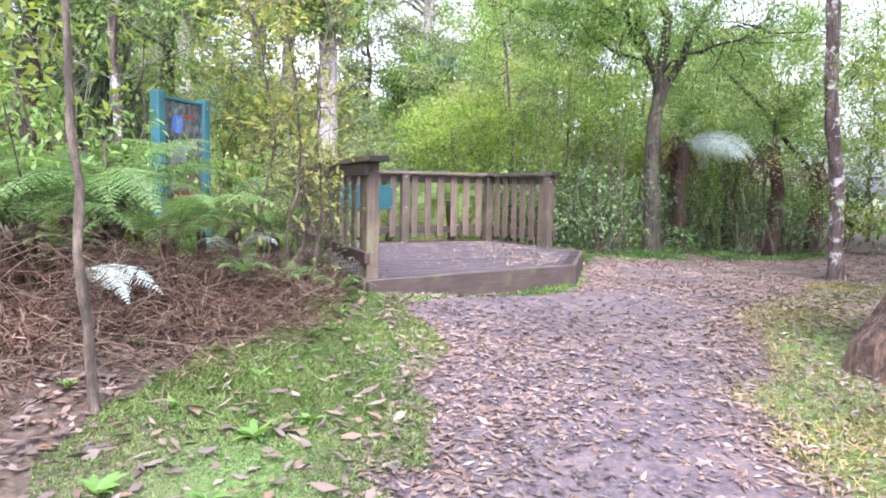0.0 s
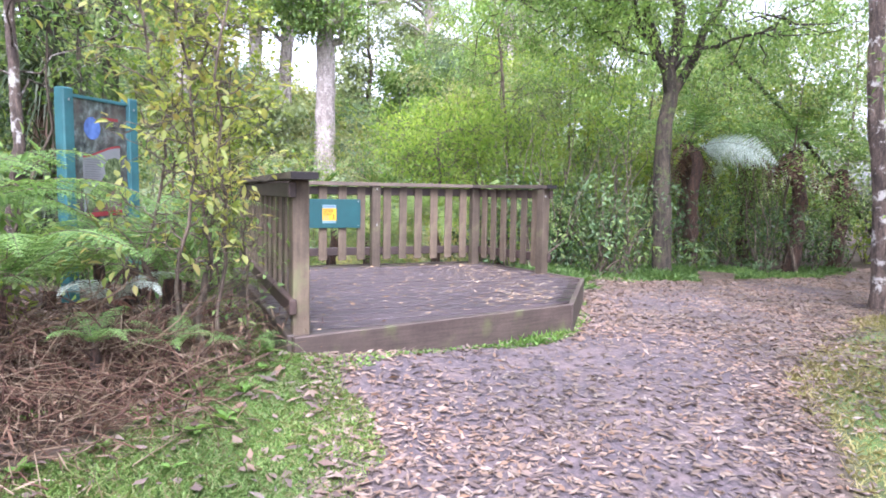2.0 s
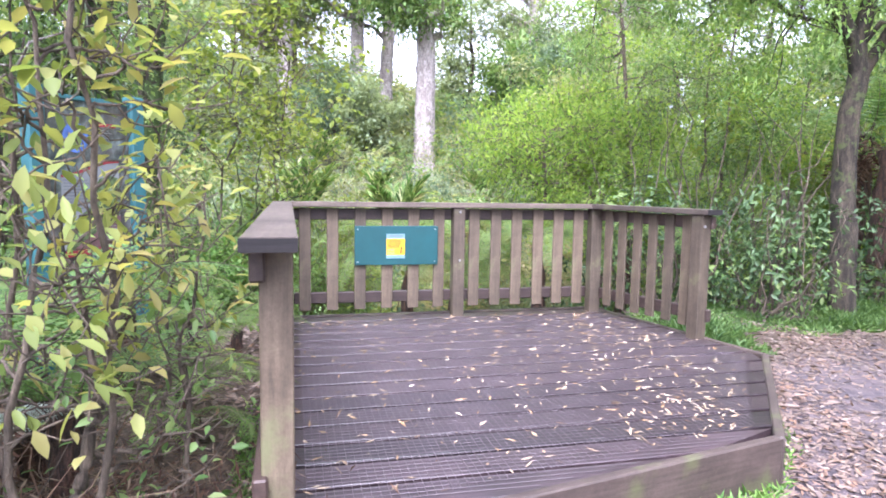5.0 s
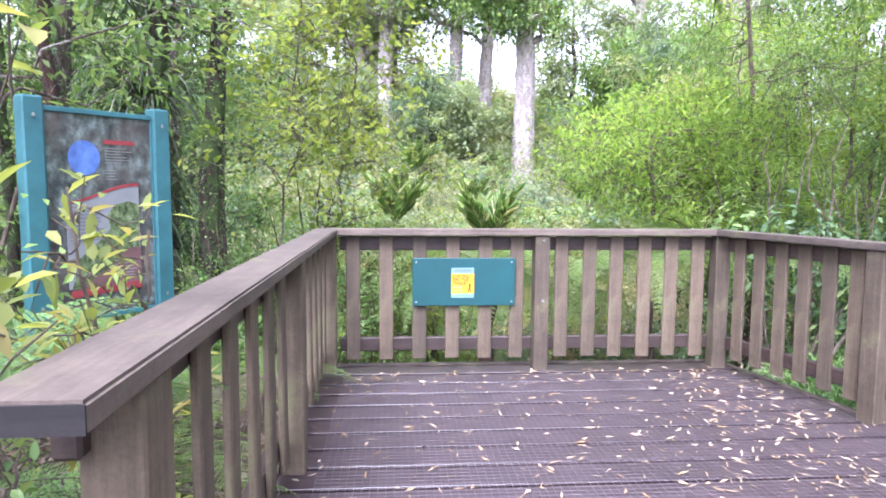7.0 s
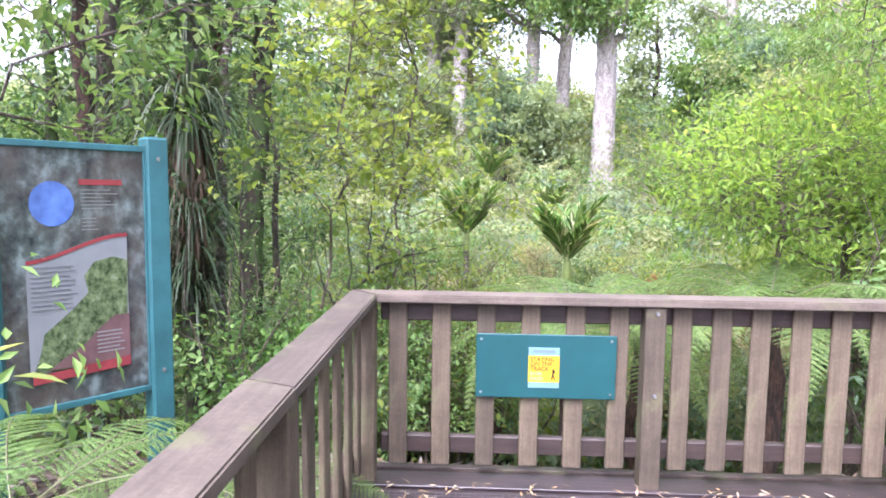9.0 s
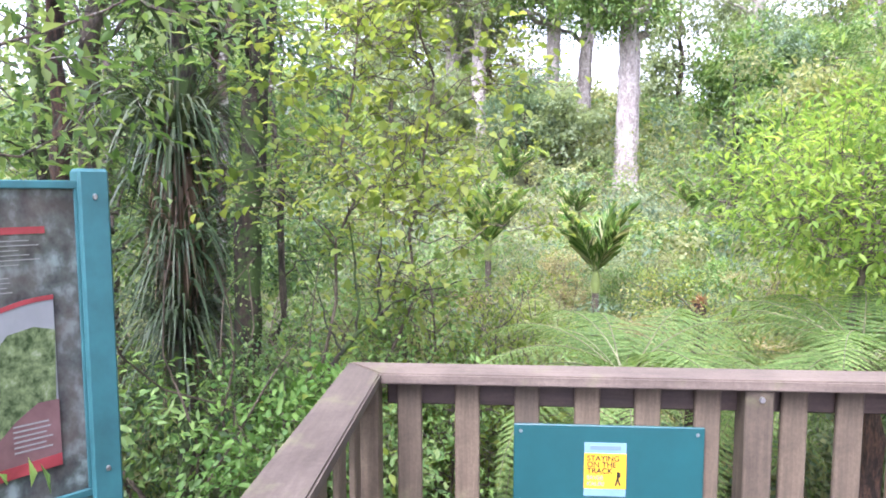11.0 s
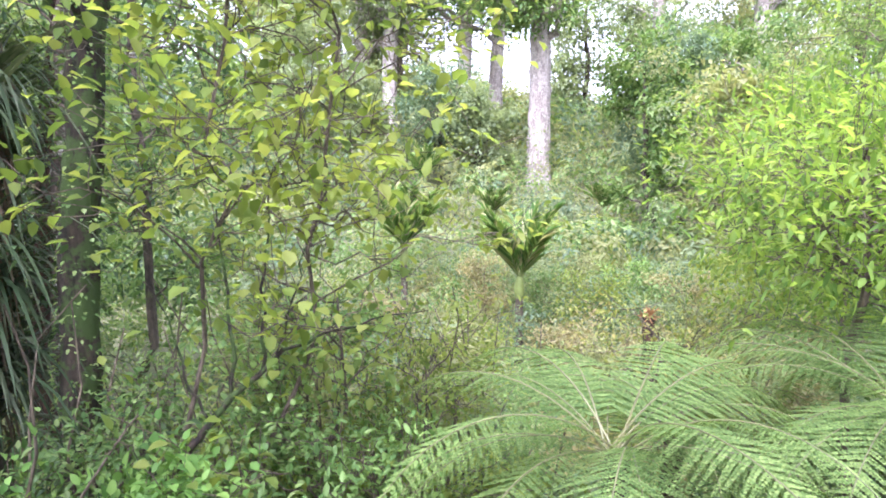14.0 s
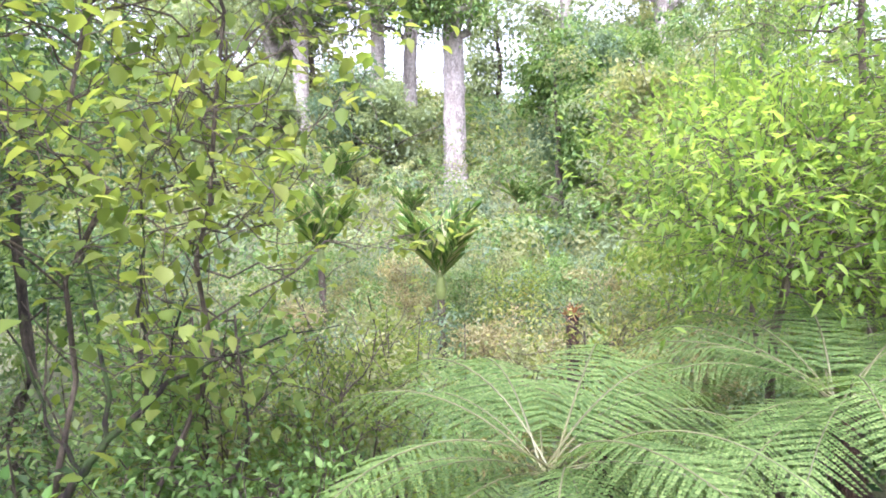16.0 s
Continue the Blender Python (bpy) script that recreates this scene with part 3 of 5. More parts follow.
def build_info_board():
    bx, by, turn = 0.0, 7.5, 50.0
    s = thing("information_board", "teal timber information board with a printed forest panel between two posts", "sign", (bx, by, -0.39))
    s.rotation_euler = (0, 0, radians(turn))
    s.scale = (0.74, 1, 1)
    z = 0.3
    for x in (-0.49, 0.49):
        ob = part("post", box_bm((0.145, 0.11, 2.45), 0.012), M["teal_post"], s)
        ob.location = (x, 0, 2.42 / 2 - 0.03)
        for h in (1.25, 2.3):
            bm = bmesh.new()
            bmesh.ops.create_cone(bm, cap_ends=True, segments=12, radius1=0.014, radius2=0.01, depth=0.012, matrix=Matrix.Rotation(radians(90), 4, "X"))
            part("bolt", bm, M["bolt"], s).location = (x, -0.055, h)
    m, nt, p = mat_base("forest_print")
    n = noise_tex(nt, 9, 8)
    big = noise_tex(nt, 2.5, 4)
    col = ramp(nt, [(0.36, (0.02, 0.025, 0.028)), (0.52, (0.07, 0.085, 0.08)), (0.66, (0.17, 0.21, 0.205))], n)
    col = mix(nt, ramp(nt, [(0.42, (0, 0, 0)), (0.62, (0.6, 0.6, 0.6))], big), col, (0.09, 0.07, 0.06))
    nt.links.new(col, p.inputs["Base Color"])
    p.inputs["Roughness"].default_value = 0.12
    panel = flat("printed_panel", -0.42, 0.42, 1.18, 2.33, -0.01, 0.02, m, s)
    for nm, a in (("frame_bar", (-0.425, 0.425, 2.33, 2.36)), ("frame_bar", (-0.425, 0.425, 1.15, 1.18)), ("frame_bar", (-0.427, -0.405, 1.18, 2.33)), ("frame_bar", (0.405, 0.427, 1.18, 2.33))):
        flat(nm, *a, -0.012, 0.045, M["teal_post"], s, 0.003)
    o = 1.755
    grey, red, brown, blue, white, ink = (paint_mat(n, c, 0.15, 0, v) for n, c, v in (("grey_print", (0.19, 0.2, 0.205), 0.1), ("red_print", (0.22, 0.04, 0.045), 0.3), ("brown_print", (0.13, 0.075, 0.075), 0.25), ("blue_print", (0.08, 0.14, 0.34), 0.5), ("white_print", (0.2, 0.2, 0.195), 0.05), ("grey_text", (0.12, 0.12, 0.13), 0.1)))
    m2, nt2, p2 = mat_base("bush_print")
    nt2.links.new(ramp(nt2, [(0.35, (0.03, 0.05, 0.02)), (0.6, (0.13, 0.17, 0.08)), (0.75, (0.25, 0.27, 0.2))], noise_tex(nt2, 30, 8)), p2.inputs["Base Color"])
    p2.inputs["Roughness"].default_value = 0.15
    curve = [(x, 0.135 + 0.055 * math.sin((x + 0.02) * 5.2)) for x in np.linspace(-0.28, 0.29, 14)]
    outline("grey_field", [(-0.28, -0.42), (0.29, -0.42)] + curve[::-1], -0.011, grey, panel).location = (0, 0, 0)
    outline("red_edge", [(x, z) for x, z in curve] + [(x, z - 0.018) for x, z in curve[::-1]], -0.0135, red, panel)
    bush = [(-0.26, -0.42), (0.27, -0.42), (0.29, 0.06), (0.2, 0.08), (0.09, 0.06), (0.03, 0.0), (0.05, -0.08), (-0.04, -0.15), (-0.12, -0.2), (-0.2, -0.25), (-0.22, -0.33)]
    outline("bush_picture", bush, -0.0135, m2, panel)
    outline("hill_shape", [(-0.18, -0.415), (0.29, -0.415), (0.29, -0.2), (0.2, -0.2), (0.11, -0.25), (0.02, -0.32), (-0.1, -0.37)], -0.016, brown, panel)
    outline("red_band", [(-0.27, -0.47), (0.29, -0.45), (0.29, -0.405), (-0.27, -0.43)], -0.0185, red, panel)
    outline("globe", [(-0.13 + 0.12 * math.cos(a), 0.33 + 0.1 * math.sin(a)) for a in np.linspace(0, 2 * math.pi, 28, endpoint=False)], -0.011, blue, panel)
    flat("heading_bar", 0.02, 0.27, 0.415, 0.44, -0.012, 0.003, red, panel)
    for k in range(6):
        flat("text_bar", 0.03, 0.2 + 0.05 * math.sin(k * 2.1), 0.39 - 0.017 * k, 0.3935 - 0.017 * k, -0.0115, 0.002, white, panel)
    for k in range(4):
        flat("text_bar", 0.03, 0.11 + 0.02 * math.sin(k * 2.9), 0.26 - 0.017 * k, 0.2635 - 0.017 * k, -0.0115, 0.002, white, panel)
    for k in range(10):
        flat("text_bar", -0.26, -0.03 + 0.02 * math.sin(k * 2.3), 0.045 - 0.021 * k, 0.0495 - 0.021 * k, -0.0145, 0.002, ink, panel)
    for k in range(6):
        flat("text_bar", 0.09, 0.24 + 0.015 * math.sin(k * 2.7), -0.275 - 0.019 * k, -0.269 - 0.019 * k, -0.018, 0.002, white, panel)
    return s


build_info_board()

# ---- plants ----
def grow(base, top, r0, r1, limbs, reach, crown_from, twigs, leaves, leaf_len, leaf_wid, seed, lean_up=0.5, crook=0.035, twig_len=0.5, limb_r=0.4, spread=0.14, side=None, droop=0.2, broad=False, thin=True):
    """Arrays of a tree: trunk, limbs with twigs, and leaves along the twigs."""
    global rng
    keep, rng = rng, np.random.default_rng(seed)
    base, top = np.asarray(base, float), np.asarray(top, float)
    trunk = wander(base, top, 14, crook)
    radii = np.linspace(r0, r1, 14)
    radii[0] *= 1.35
    q = np.linspace(0, 13, 40)
    wood = [tube_arrays(np.stack([np.interp(q, range(14), trunk[:, i]) for i in range(3)], 1), np.interp(q, range(14), radii) * (1 + 0.05 * np.sin(q * 5 + seed)), 14, 0.05)]
    height = np.linalg.norm(top - base)
    branch, pos, axes = [], [], []
    for k in range(limbs):
        t = crown_from + (1 - crown_from) * (k + rng.uniform(0, 1)) / limbs
        i = min(12, int(t * 13))
        p = trunk[i] + (trunk[i + 1] - trunk[i]) * (t * 13 - i)
        a = rng.uniform(0, 2 * np.pi) if side is None else side + rng.normal(0, 1.0)
        length = reach * rng.uniform(0.55, 1.1) * (1.15 - 0.6 * max(0, t - 0.6))
        d = unit(np.array([np.cos(a), np.sin(a), lean_up * rng.uniform(0.2, 1.5)]))
        end = p + d * length
        limb = wander(p, end, 9, 0.16, rng.uniform(-0.05, 0.1) * length)
        lr = max(0.006, np.interp(t, [0, 1], [r0, r1]) * limb_r)
        branch.append(tube_arrays(limb, np.linspace(lr, lr * 0.22, 9), 6))
        for q in range(twigs):
            s = rng.uniform(0.25, 1.0)
            j = min(7, int(s * 8))
            tp = limb[j] + (limb[j + 1] - limb[j]) * (s * 8 - j)
            td = unit(d + rng.normal(0, 0.75, 3) + [0, 0, 0.1])
            te = tp + td * twig_len * rng.uniform(0.5, 1.3)
            tw = wander(tp, te, 5, 0.2, -droop * 0.2)
            if thin:
                branch.append(tube_arrays(tw, np.linspace(max(0.003, lr * 0.25), 0.0018, 5), 4))
            m = leaves
            u = rng.uniform(0.1, 1.05, m)
            lp = tp + (te - tp) * u[:, None] + rng.normal(0, spread, (m, 3)) * [1, 1, 0.75]
            pos.append(lp)
            axes.append(unit(td + rng.normal(0, 0.8, (m, 3)) + [0, 0, -droop]))
    pos, axes = np.concatenate(pos), np.concatenate(axes)
    n = len(pos)
    lv = (broad_leaves if broad else leaf_arrays)(pos, axes, leaf_len * rng.uniform(0.6, 1.25, n), leaf_wid * rng.uniform(0.7, 1.2, n), 0.2, 0.15)
    rng = keep
    return wood[0], join(branch) if branch else None, lv


def plant_tree(name, label, category, base, top, r0, r1, bark, leaf, group="", **spec):
    w, b, lv = grow((0, 0, -0.12), np.asarray(top, float) - np.asarray(base, float), r0, r1, **spec)
    t = thing(name, label, category, base, group)
    raw("trunk", *w, M[bark], t, True)
    tagged(raw("branchwork", *b, M[bark], t, True), kind="stuff")
    raw("crown", *lv, M[leaf], t, spec.get("broad", False))
    return t


def frond_arrays(length, arch, pairs, pinna, width, fine=0, seed=0, rise=0.9):
    """A fern frond along +x: an arching stem with side leaflets, each cut into small lobes where fine is set."""
    global rng
    keep, rng = rng, np.random.default_rng(seed)
    n = 16
    s = np.linspace(0, 1, n)
    ang = rise - (rise + arch) * s ** 1.2
    step = length / (n - 1)
    x = np.concatenate([[0], np.cumsum(np.cos(ang[:-1]) * step)])
    z = np.concatenate([[0], np.cumsum(np.sin(ang[:-1]) * step)])
    y = 0.04 * length * np.sin(s * 3 + seed)
    stem = np.stack([x, y, z], 1)
    st = tube_arrays(stem, np.linspace(0.0075, 0.0015, n), 5)
    tan = unit(np.gradient(stem, axis=0))
    pos, axes, ln, wd, ups = [], [], [], [], []
    for k in range(pairs):
        t = 0.14 + 0.86 * (k + 0.5) / pairs
        i = min(n - 2, int(t * (n - 1)))
        f = t * (n - 1) - i
        p = stem[i] * (1 - f) + stem[i + 1] * f
        d = unit(tan[i] * (1 - f) + tan[i + 1] * f)
        lat = unit(np.cross([0, 0, 1], d))
        nor = np.cross(d, lat)
        size = pinna * (np.sin(np.pi * min(1, 0.12 + t * 0.62)) ** 0.8) * (1 - max(0, t - 0.55) / 0.45 * 0.93)
        for sgn in (-1, 1):
            a = unit(lat * sgn + d * 0.38 - nor * 0.18 + rng.normal(0, 0.05, 3))
            if fine:
                m = max(4, int(fine * size / pinna))
                u = (np.arange(m) + 0.5) / m
                pp = p + a * size * u[:, None] - nor * (size * 0.14 * u ** 2)[:, None]
                q = unit(np.cross(nor, a))
                lob = width * (1 - u * 0.82)
                for s2 in (-1, 1):
                    pos.append(pp)
                    axes.append(np.repeat(unit(q * s2 + a * 0.35 - nor * 0.12)[None], m, 0))
                    ln.append(lob)
                    wd.append(np.full(m, size / m * 1.45))
                    ups.append(np.repeat(nor[None], m, 0))
            else:
                pos.append(p[None])
                axes.append(a[None])
                ln.append(np.array([size]))
                wd.append(np.array([width]))
                ups.append(nor[None])
    pos, axes, ln, wd, ups = (np.concatenate(v) for v in (pos, axes, ln, wd, ups))
    v, f = leaf_arrays(pos, axes, ln, wd, 0.08, 0.06, ups * 3)
    rng = keep
    return st, (v, f)


FROND = {}


def frond_mesh(key, leaf, stem, **spec):
    if key not in FROND:
        st, lv = frond_arrays(**spec)
        v4 = st[0]
        quads = [tuple(int(i) for i in q) for q in st[1]]
        tris = [tuple(int(i) + len(v4) for i in q) for q in lv[1]]
        me = bpy.data.meshes.new("frond")
        me.from_pydata(np.concatenate([v4, lv[0]]).tolist(), [], quads + tris)
        me.materials.append(M[stem])
        me.materials.append(M[leaf])
        me.polygons.foreach_set("material_index", np.array([0] * len(quads) + [1] * len(tris), np.int32))
        FROND[key] = me
    return FROND[key]


def plant_fern(name, label, base, fronds, key, spec, leaf, stem="twig", trunk=0.0, trunk_r=0.06, lift=(0, 15), start=0.0, sweep=360.0, scale=(0.8, 1.1), group="", dead=0, roll=(-12, 12)):
    """A fern: fronds in a ring, on a fibrous trunk if it has one."""
    r = random.Random(len(bpy.data.objects))
    t = thing(name, label, "fern", base, group)
    tp = Vector((0.02, 0.01, trunk))
    if trunk:
        raw("trunk", *tube_arrays(wander((0, 0, -0.15), tuple(tp), 12, 0.05), np.linspace(trunk_r * 1.25, trunk_r, 12), 10, 0.12), M["fern_trunk"], t, False)
    for k in range(fronds):
        me = frond_mesh(key + str(k % 3), leaf, stem, seed=k % 3 + 1, **spec)
        ob = new("frond", me)
        ob.parent = t
        a = start + sweep * (k + r.uniform(-0.25, 0.25)) / fronds
        s = r.uniform(*scale)
        ob.matrix_local = Matrix.Translation(tp) @ pose(0, 0, 0, r.uniform(*roll), -r.uniform(*lift), a) @ Matrix.Diagonal((s, s, s, 1))
    for k in range(dead):
        me = frond_mesh("dead" + str(k % 2), "dead", "fern_trunk", seed=k % 2 + 5, length=1.1, arch=1.9, pairs=16, pinna=0.2, width=0.04, rise=-0.3)
        ob = new("dead_frond", me)
        ob.parent = t
        ob.matrix_local = Matrix.Translation(tp) @ pose(0, 0, 0, 0, r.uniform(-5, 20), r.uniform(0, 360))
    return t


def plant_palm(base, height, size, seed, group="palms on the valley slope", lean=0.0):
    """A nikau palm: smooth shaft, swollen crownshaft and stiff upswept fronds."""
    global rng
    keep, rng = rng, np.random.default_rng(seed)
    t = thing("palm", "nikau palm with stiff upswept green fronds and browned tips", "palm", base, group)
    raw("trunk", *tube_arrays([(0, 0, -0.3), (0, 0, height * 0.5), (lean, 0, height)], [0.1, 0.09, 0.085], 10), M["bark_brown"], t, True)
    raw("crownshaft", *tube_arrays([(lean, 0, height), (lean, 0, height + 0.18), (lean, 0, height + 0.5)], [0.085, 0.13, 0.07], 10), M["shaft"], t, True)
    o = np.array([lean, 0, height + 0.35])
    for k in range(9):
        a = 2 * np.pi * k / 9 + rng.uniform(-0.2, 0.2)
        out = rng.uniform(0.12, 0.62)
        L = size * rng.uniform(0.8, 1.1)
        s = np.linspace(0, 1, 10)[:, None]
        h = np.array([np.cos(a), np.sin(a), 0])
        stem = o + h * L * out * (s + 0.35 * s ** 2) + np.array([0, 0, 1]) * L * (s * (1.15 - 0.45 * out) - 0.22 * s ** 2)
        tan = unit(np.gradient(stem, axis=0))
        m = 84
        u = rng.uniform(0.1, 1, m)
        idx = np.clip((u * 9).astype(int), 0, 8)
        p = stem[idx] + (stem[idx + 1] - stem[idx]) * (u * 9 - idx)[:, None]
        d = tan[idx]
        side = unit(np.cross(d, np.cross(d, [0, 0, 1.0]) + 1e-6))
        lat = unit(np.cross(d, [0, 0, 1.0])) * np.where(np.arange(m) % 2, 1, -1)[:, None]
        ax = unit(d * 0.9 + lat * 0.55 + np.array([0, 0, 0.25]) + rng.normal(0, 0.06, (m, 3)))
        ln = size * 0.44 * (1 - 0.5 * u)
        fr = raw("frond", *join([leaf_arrays(p, ax, ln, 0.032 * size, 0.3, 0.2)]), M["palm"], t)
        raw("midrib", *tube_arrays(stem, np.linspace(0.02, 0.005, 10), 4), M["shaft"], fr)
    rng = keep
    return t


def dome_leaves(centres, radii, per, leaf, seed, squash=0.8):
    """Leaves over the upper skins of many uneven clumps."""
    global rng
    keep, rng = rng, np.random.default_rng(seed)
    c = np.repeat(centres, per, 0)
    r = np.repeat(radii, per)
    n = len(c)
    d = unit(rng.normal(0, 1, (n, 3)) + [0, 0, 0.35])
    lump = 1 + 0.22 * np.sin(d[:, 0] * 5 + c[:, 0] * 3) + 0.2 * np.sin(d[:, 1] * 6 + c[:, 1] * 2) + 0.15 * np.sin(d[:, 2] * 9 + c[:, 0])
    p = c + d * (r * lump * rng.uniform(0.6, 1.06, n) ** 0.5)[:, None] * [1, 1, squash]
    ax = unit(np.cross(d, rng.normal(0, 1, (n, 3))) + 0.45 * d + [0, 0, -0.3])
    out = leaf_arrays(p, ax, leaf[0] * rng.uniform(0.6, 1.3, n), leaf[1] * rng.uniform(0.7, 1.2, n), 0.2, 0.15, d + [0, 0, 0.3])
    rng = keep
    return out

# ---- the valley and the hill behind it ----
PALMS = [(1.72, 22.5, 0.45, 1.75), (4.17, 20.0, 0.0, 1.75), (2.82, 38, 2.5, 1.9), (5.32, 32, 1.0, 1.3), (12.5, 40, 0.6, 1.7)]


def hill_bush():
    r = np.random.default_rng(21)
    n = 3000
    y = 11.0 + 80 * r.uniform(0, 1, n) ** 1.45
    x = 3 + (y + 6) * r.uniform(-0.75, 1.0, n)
    x, y = np.concatenate([x, r.uniform(-0.5, 10, 170)]), np.concatenate([y, r.uniform(12, 25, 170)])
    z = ground_z(x, y)
    d = y - 8.3 - 0.55 * np.maximum(0, x - 4.6)
    ok = d > 2.6
    x, y, z = x[ok], y[ok], z[ok]
    dist = np.hypot(x - 1.7, y - 6)
    rad = np.clip(0.45 + dist * 0.028, 0.55, 2.3) * r.uniform(0.55, 1.35, len(x))
    h = np.clip(0.45 + dist * 0.037, 0.4, 2.3) * r.uniform(0.0, 1.35, len(x))
    for px, py, pz, size in PALMS:
        t = np.clip((y - 7) / (py - 7), 0, 1)
        line = 1.95 + (pz - 0.1 - 1.95) * t
        tall = z + h + 0.8 * rad > line
        clear = tall & (np.abs(x - 1.7 - (px - 1.7) * t) < rad * 0.9 + size * 0.42 * t) & (y > 8) & (y < py + 0.6)
        h = np.where(clear, np.maximum(-0.4 * rad, line - z - 0.85 * rad), h)
    kinds = r.integers(0, 6, len(x))
    # mostly the paled leaf colours, which carry the hill's haze
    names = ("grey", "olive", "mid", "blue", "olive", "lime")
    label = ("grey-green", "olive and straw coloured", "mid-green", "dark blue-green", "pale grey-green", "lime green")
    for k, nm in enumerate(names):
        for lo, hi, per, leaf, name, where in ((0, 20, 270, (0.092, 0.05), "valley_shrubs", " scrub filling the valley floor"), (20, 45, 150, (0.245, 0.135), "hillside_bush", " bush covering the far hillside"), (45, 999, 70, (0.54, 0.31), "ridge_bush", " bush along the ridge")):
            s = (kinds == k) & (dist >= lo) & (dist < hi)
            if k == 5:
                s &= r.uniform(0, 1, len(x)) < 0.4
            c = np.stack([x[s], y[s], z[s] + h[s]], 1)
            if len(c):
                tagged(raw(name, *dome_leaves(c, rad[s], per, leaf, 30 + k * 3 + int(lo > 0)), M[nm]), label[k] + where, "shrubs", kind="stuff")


hill_bush()


# the default grey crown is paled to stand in for haze
def kauri(x, y, r, height, first, seed, crown="grey", label="tall kauri with a pale straight trunk and high crown"):
    z = gz(x, y)
    plant_tree("kauri_tree", label, "tree", (x, y, z - 0.3), (x + 0.3, y, z + height), r, r * 0.72, "bark_pale", crown, "kauri on the hilltop",
               limbs=22, reach=4.6, crown_from=first, twigs=8, leaves=48, leaf_len=0.45, leaf_wid=0.21, seed=seed, thin=False, crook=0.008, twig_len=2.0, limb_r=0.45, spread=0.75, lean_up=0.7)


kauri(10.75, 48.5, 0.8, 16, 0.59, 1, "mid")
kauri(6.5, 56, 0.62, 17, 0.55, 2, "mid")
kauri(9.0, 57, 0.6, 17, 0.55, 3, "mid")
kauri(0.8, 56, 0.6, 22, 0.34, 4)
kauri(-1.5, 58, 0.6, 22, 0.3, 5)
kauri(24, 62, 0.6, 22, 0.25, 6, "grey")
kauri(31, 58, 0.6, 25, 0.35, 8)

for k in (0, 1, 2, 3, 4, 5, 6, 7, 11, 12, 13, 14, 15):
    x, y = -34 + 5.2 * k + 2 * math.sin(k * 5), 74 + 7 * math.sin(k * 2.3)
    z = gz(x, y)
    # ridge crowns take haze from their pale grey and olive leaf colours
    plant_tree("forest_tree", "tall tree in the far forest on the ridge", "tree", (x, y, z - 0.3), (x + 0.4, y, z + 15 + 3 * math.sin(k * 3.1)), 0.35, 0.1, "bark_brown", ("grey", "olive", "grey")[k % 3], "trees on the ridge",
               limbs=20, reach=4.4, crown_from=0.12, twigs=9, leaves=20, leaf_len=0.66, leaf_wid=0.32, seed=900 + k, thin=False, twig_len=1.8, spread=0.7, lean_up=0.6)
r4 = random.Random(11)
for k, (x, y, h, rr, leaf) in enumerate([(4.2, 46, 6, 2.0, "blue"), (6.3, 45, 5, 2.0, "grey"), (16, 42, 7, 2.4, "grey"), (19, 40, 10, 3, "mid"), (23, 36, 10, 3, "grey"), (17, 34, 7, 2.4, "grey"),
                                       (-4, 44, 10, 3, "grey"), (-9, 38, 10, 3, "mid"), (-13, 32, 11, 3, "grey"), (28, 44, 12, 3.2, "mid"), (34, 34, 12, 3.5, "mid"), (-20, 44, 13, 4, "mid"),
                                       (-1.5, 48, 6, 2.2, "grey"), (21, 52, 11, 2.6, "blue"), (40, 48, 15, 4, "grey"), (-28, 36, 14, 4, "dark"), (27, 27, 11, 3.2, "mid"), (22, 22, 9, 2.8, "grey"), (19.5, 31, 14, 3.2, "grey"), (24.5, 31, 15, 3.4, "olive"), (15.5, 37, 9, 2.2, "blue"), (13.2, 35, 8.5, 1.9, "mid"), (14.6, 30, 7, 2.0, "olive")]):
    z = gz(x, y)
    plant_tree("forest_tree", "leafy native tree standing on the far slope", "tree", (x, y, z - 0.2), (x + r4.uniform(-0.6, 0.6), y, z + h), 0.22, 0.05, "bark_brown", leaf, "trees on the far slope",
               limbs=16, reach=rr, crown_from=0.22, twigs=9, leaves=30, leaf_len=0.35, leaf_wid=0.16, seed=50 + k, thin=False, twig_len=1.0, spread=0.34, lean_up=0.6)

for k, (x, y, zc, size) in enumerate(PALMS):
    z = gz(x, y)
    plant_palm((x, y, z), max(0.3, zc - z - 0.35), size, 70 + k)

r6 = random.Random(23)
for k in range(40):
    y = 12.4 + 13 * (k / 40) ** 1.2
    x = 0.2 + (5.5 + 0.35 * (y - 12)) * ((k * 0.618) % 1)
    if any(abs(x - 1.7 - (px - 1.7) * (y - 7) / (py - 7)) < 0.75 and y < py for px, py, pz, size in PALMS[:2]) and y > 15:
        continue
    z = gz(x, y)
    h = r6.uniform(0.9, 1.7)
    plant_tree("shrub", "rounded leafy shrub growing in the valley", "shrub", (x, y, z), (x + r6.uniform(-0.2, 0.2), y, z + h), 0.02, 0.007, "twig", ("olive", "straw", "mid", "grey", "leafy", "straw", "lime")[k % 7], "shrubs in the valley",
               limbs=18, reach=r6.uniform(0.55, 0.9), crown_from=0.12, twigs=8, leaves=24, leaf_len=0.085, leaf_wid=0.04, seed=600 + k, twig_len=0.35, spread=0.1, lean_up=0.6)
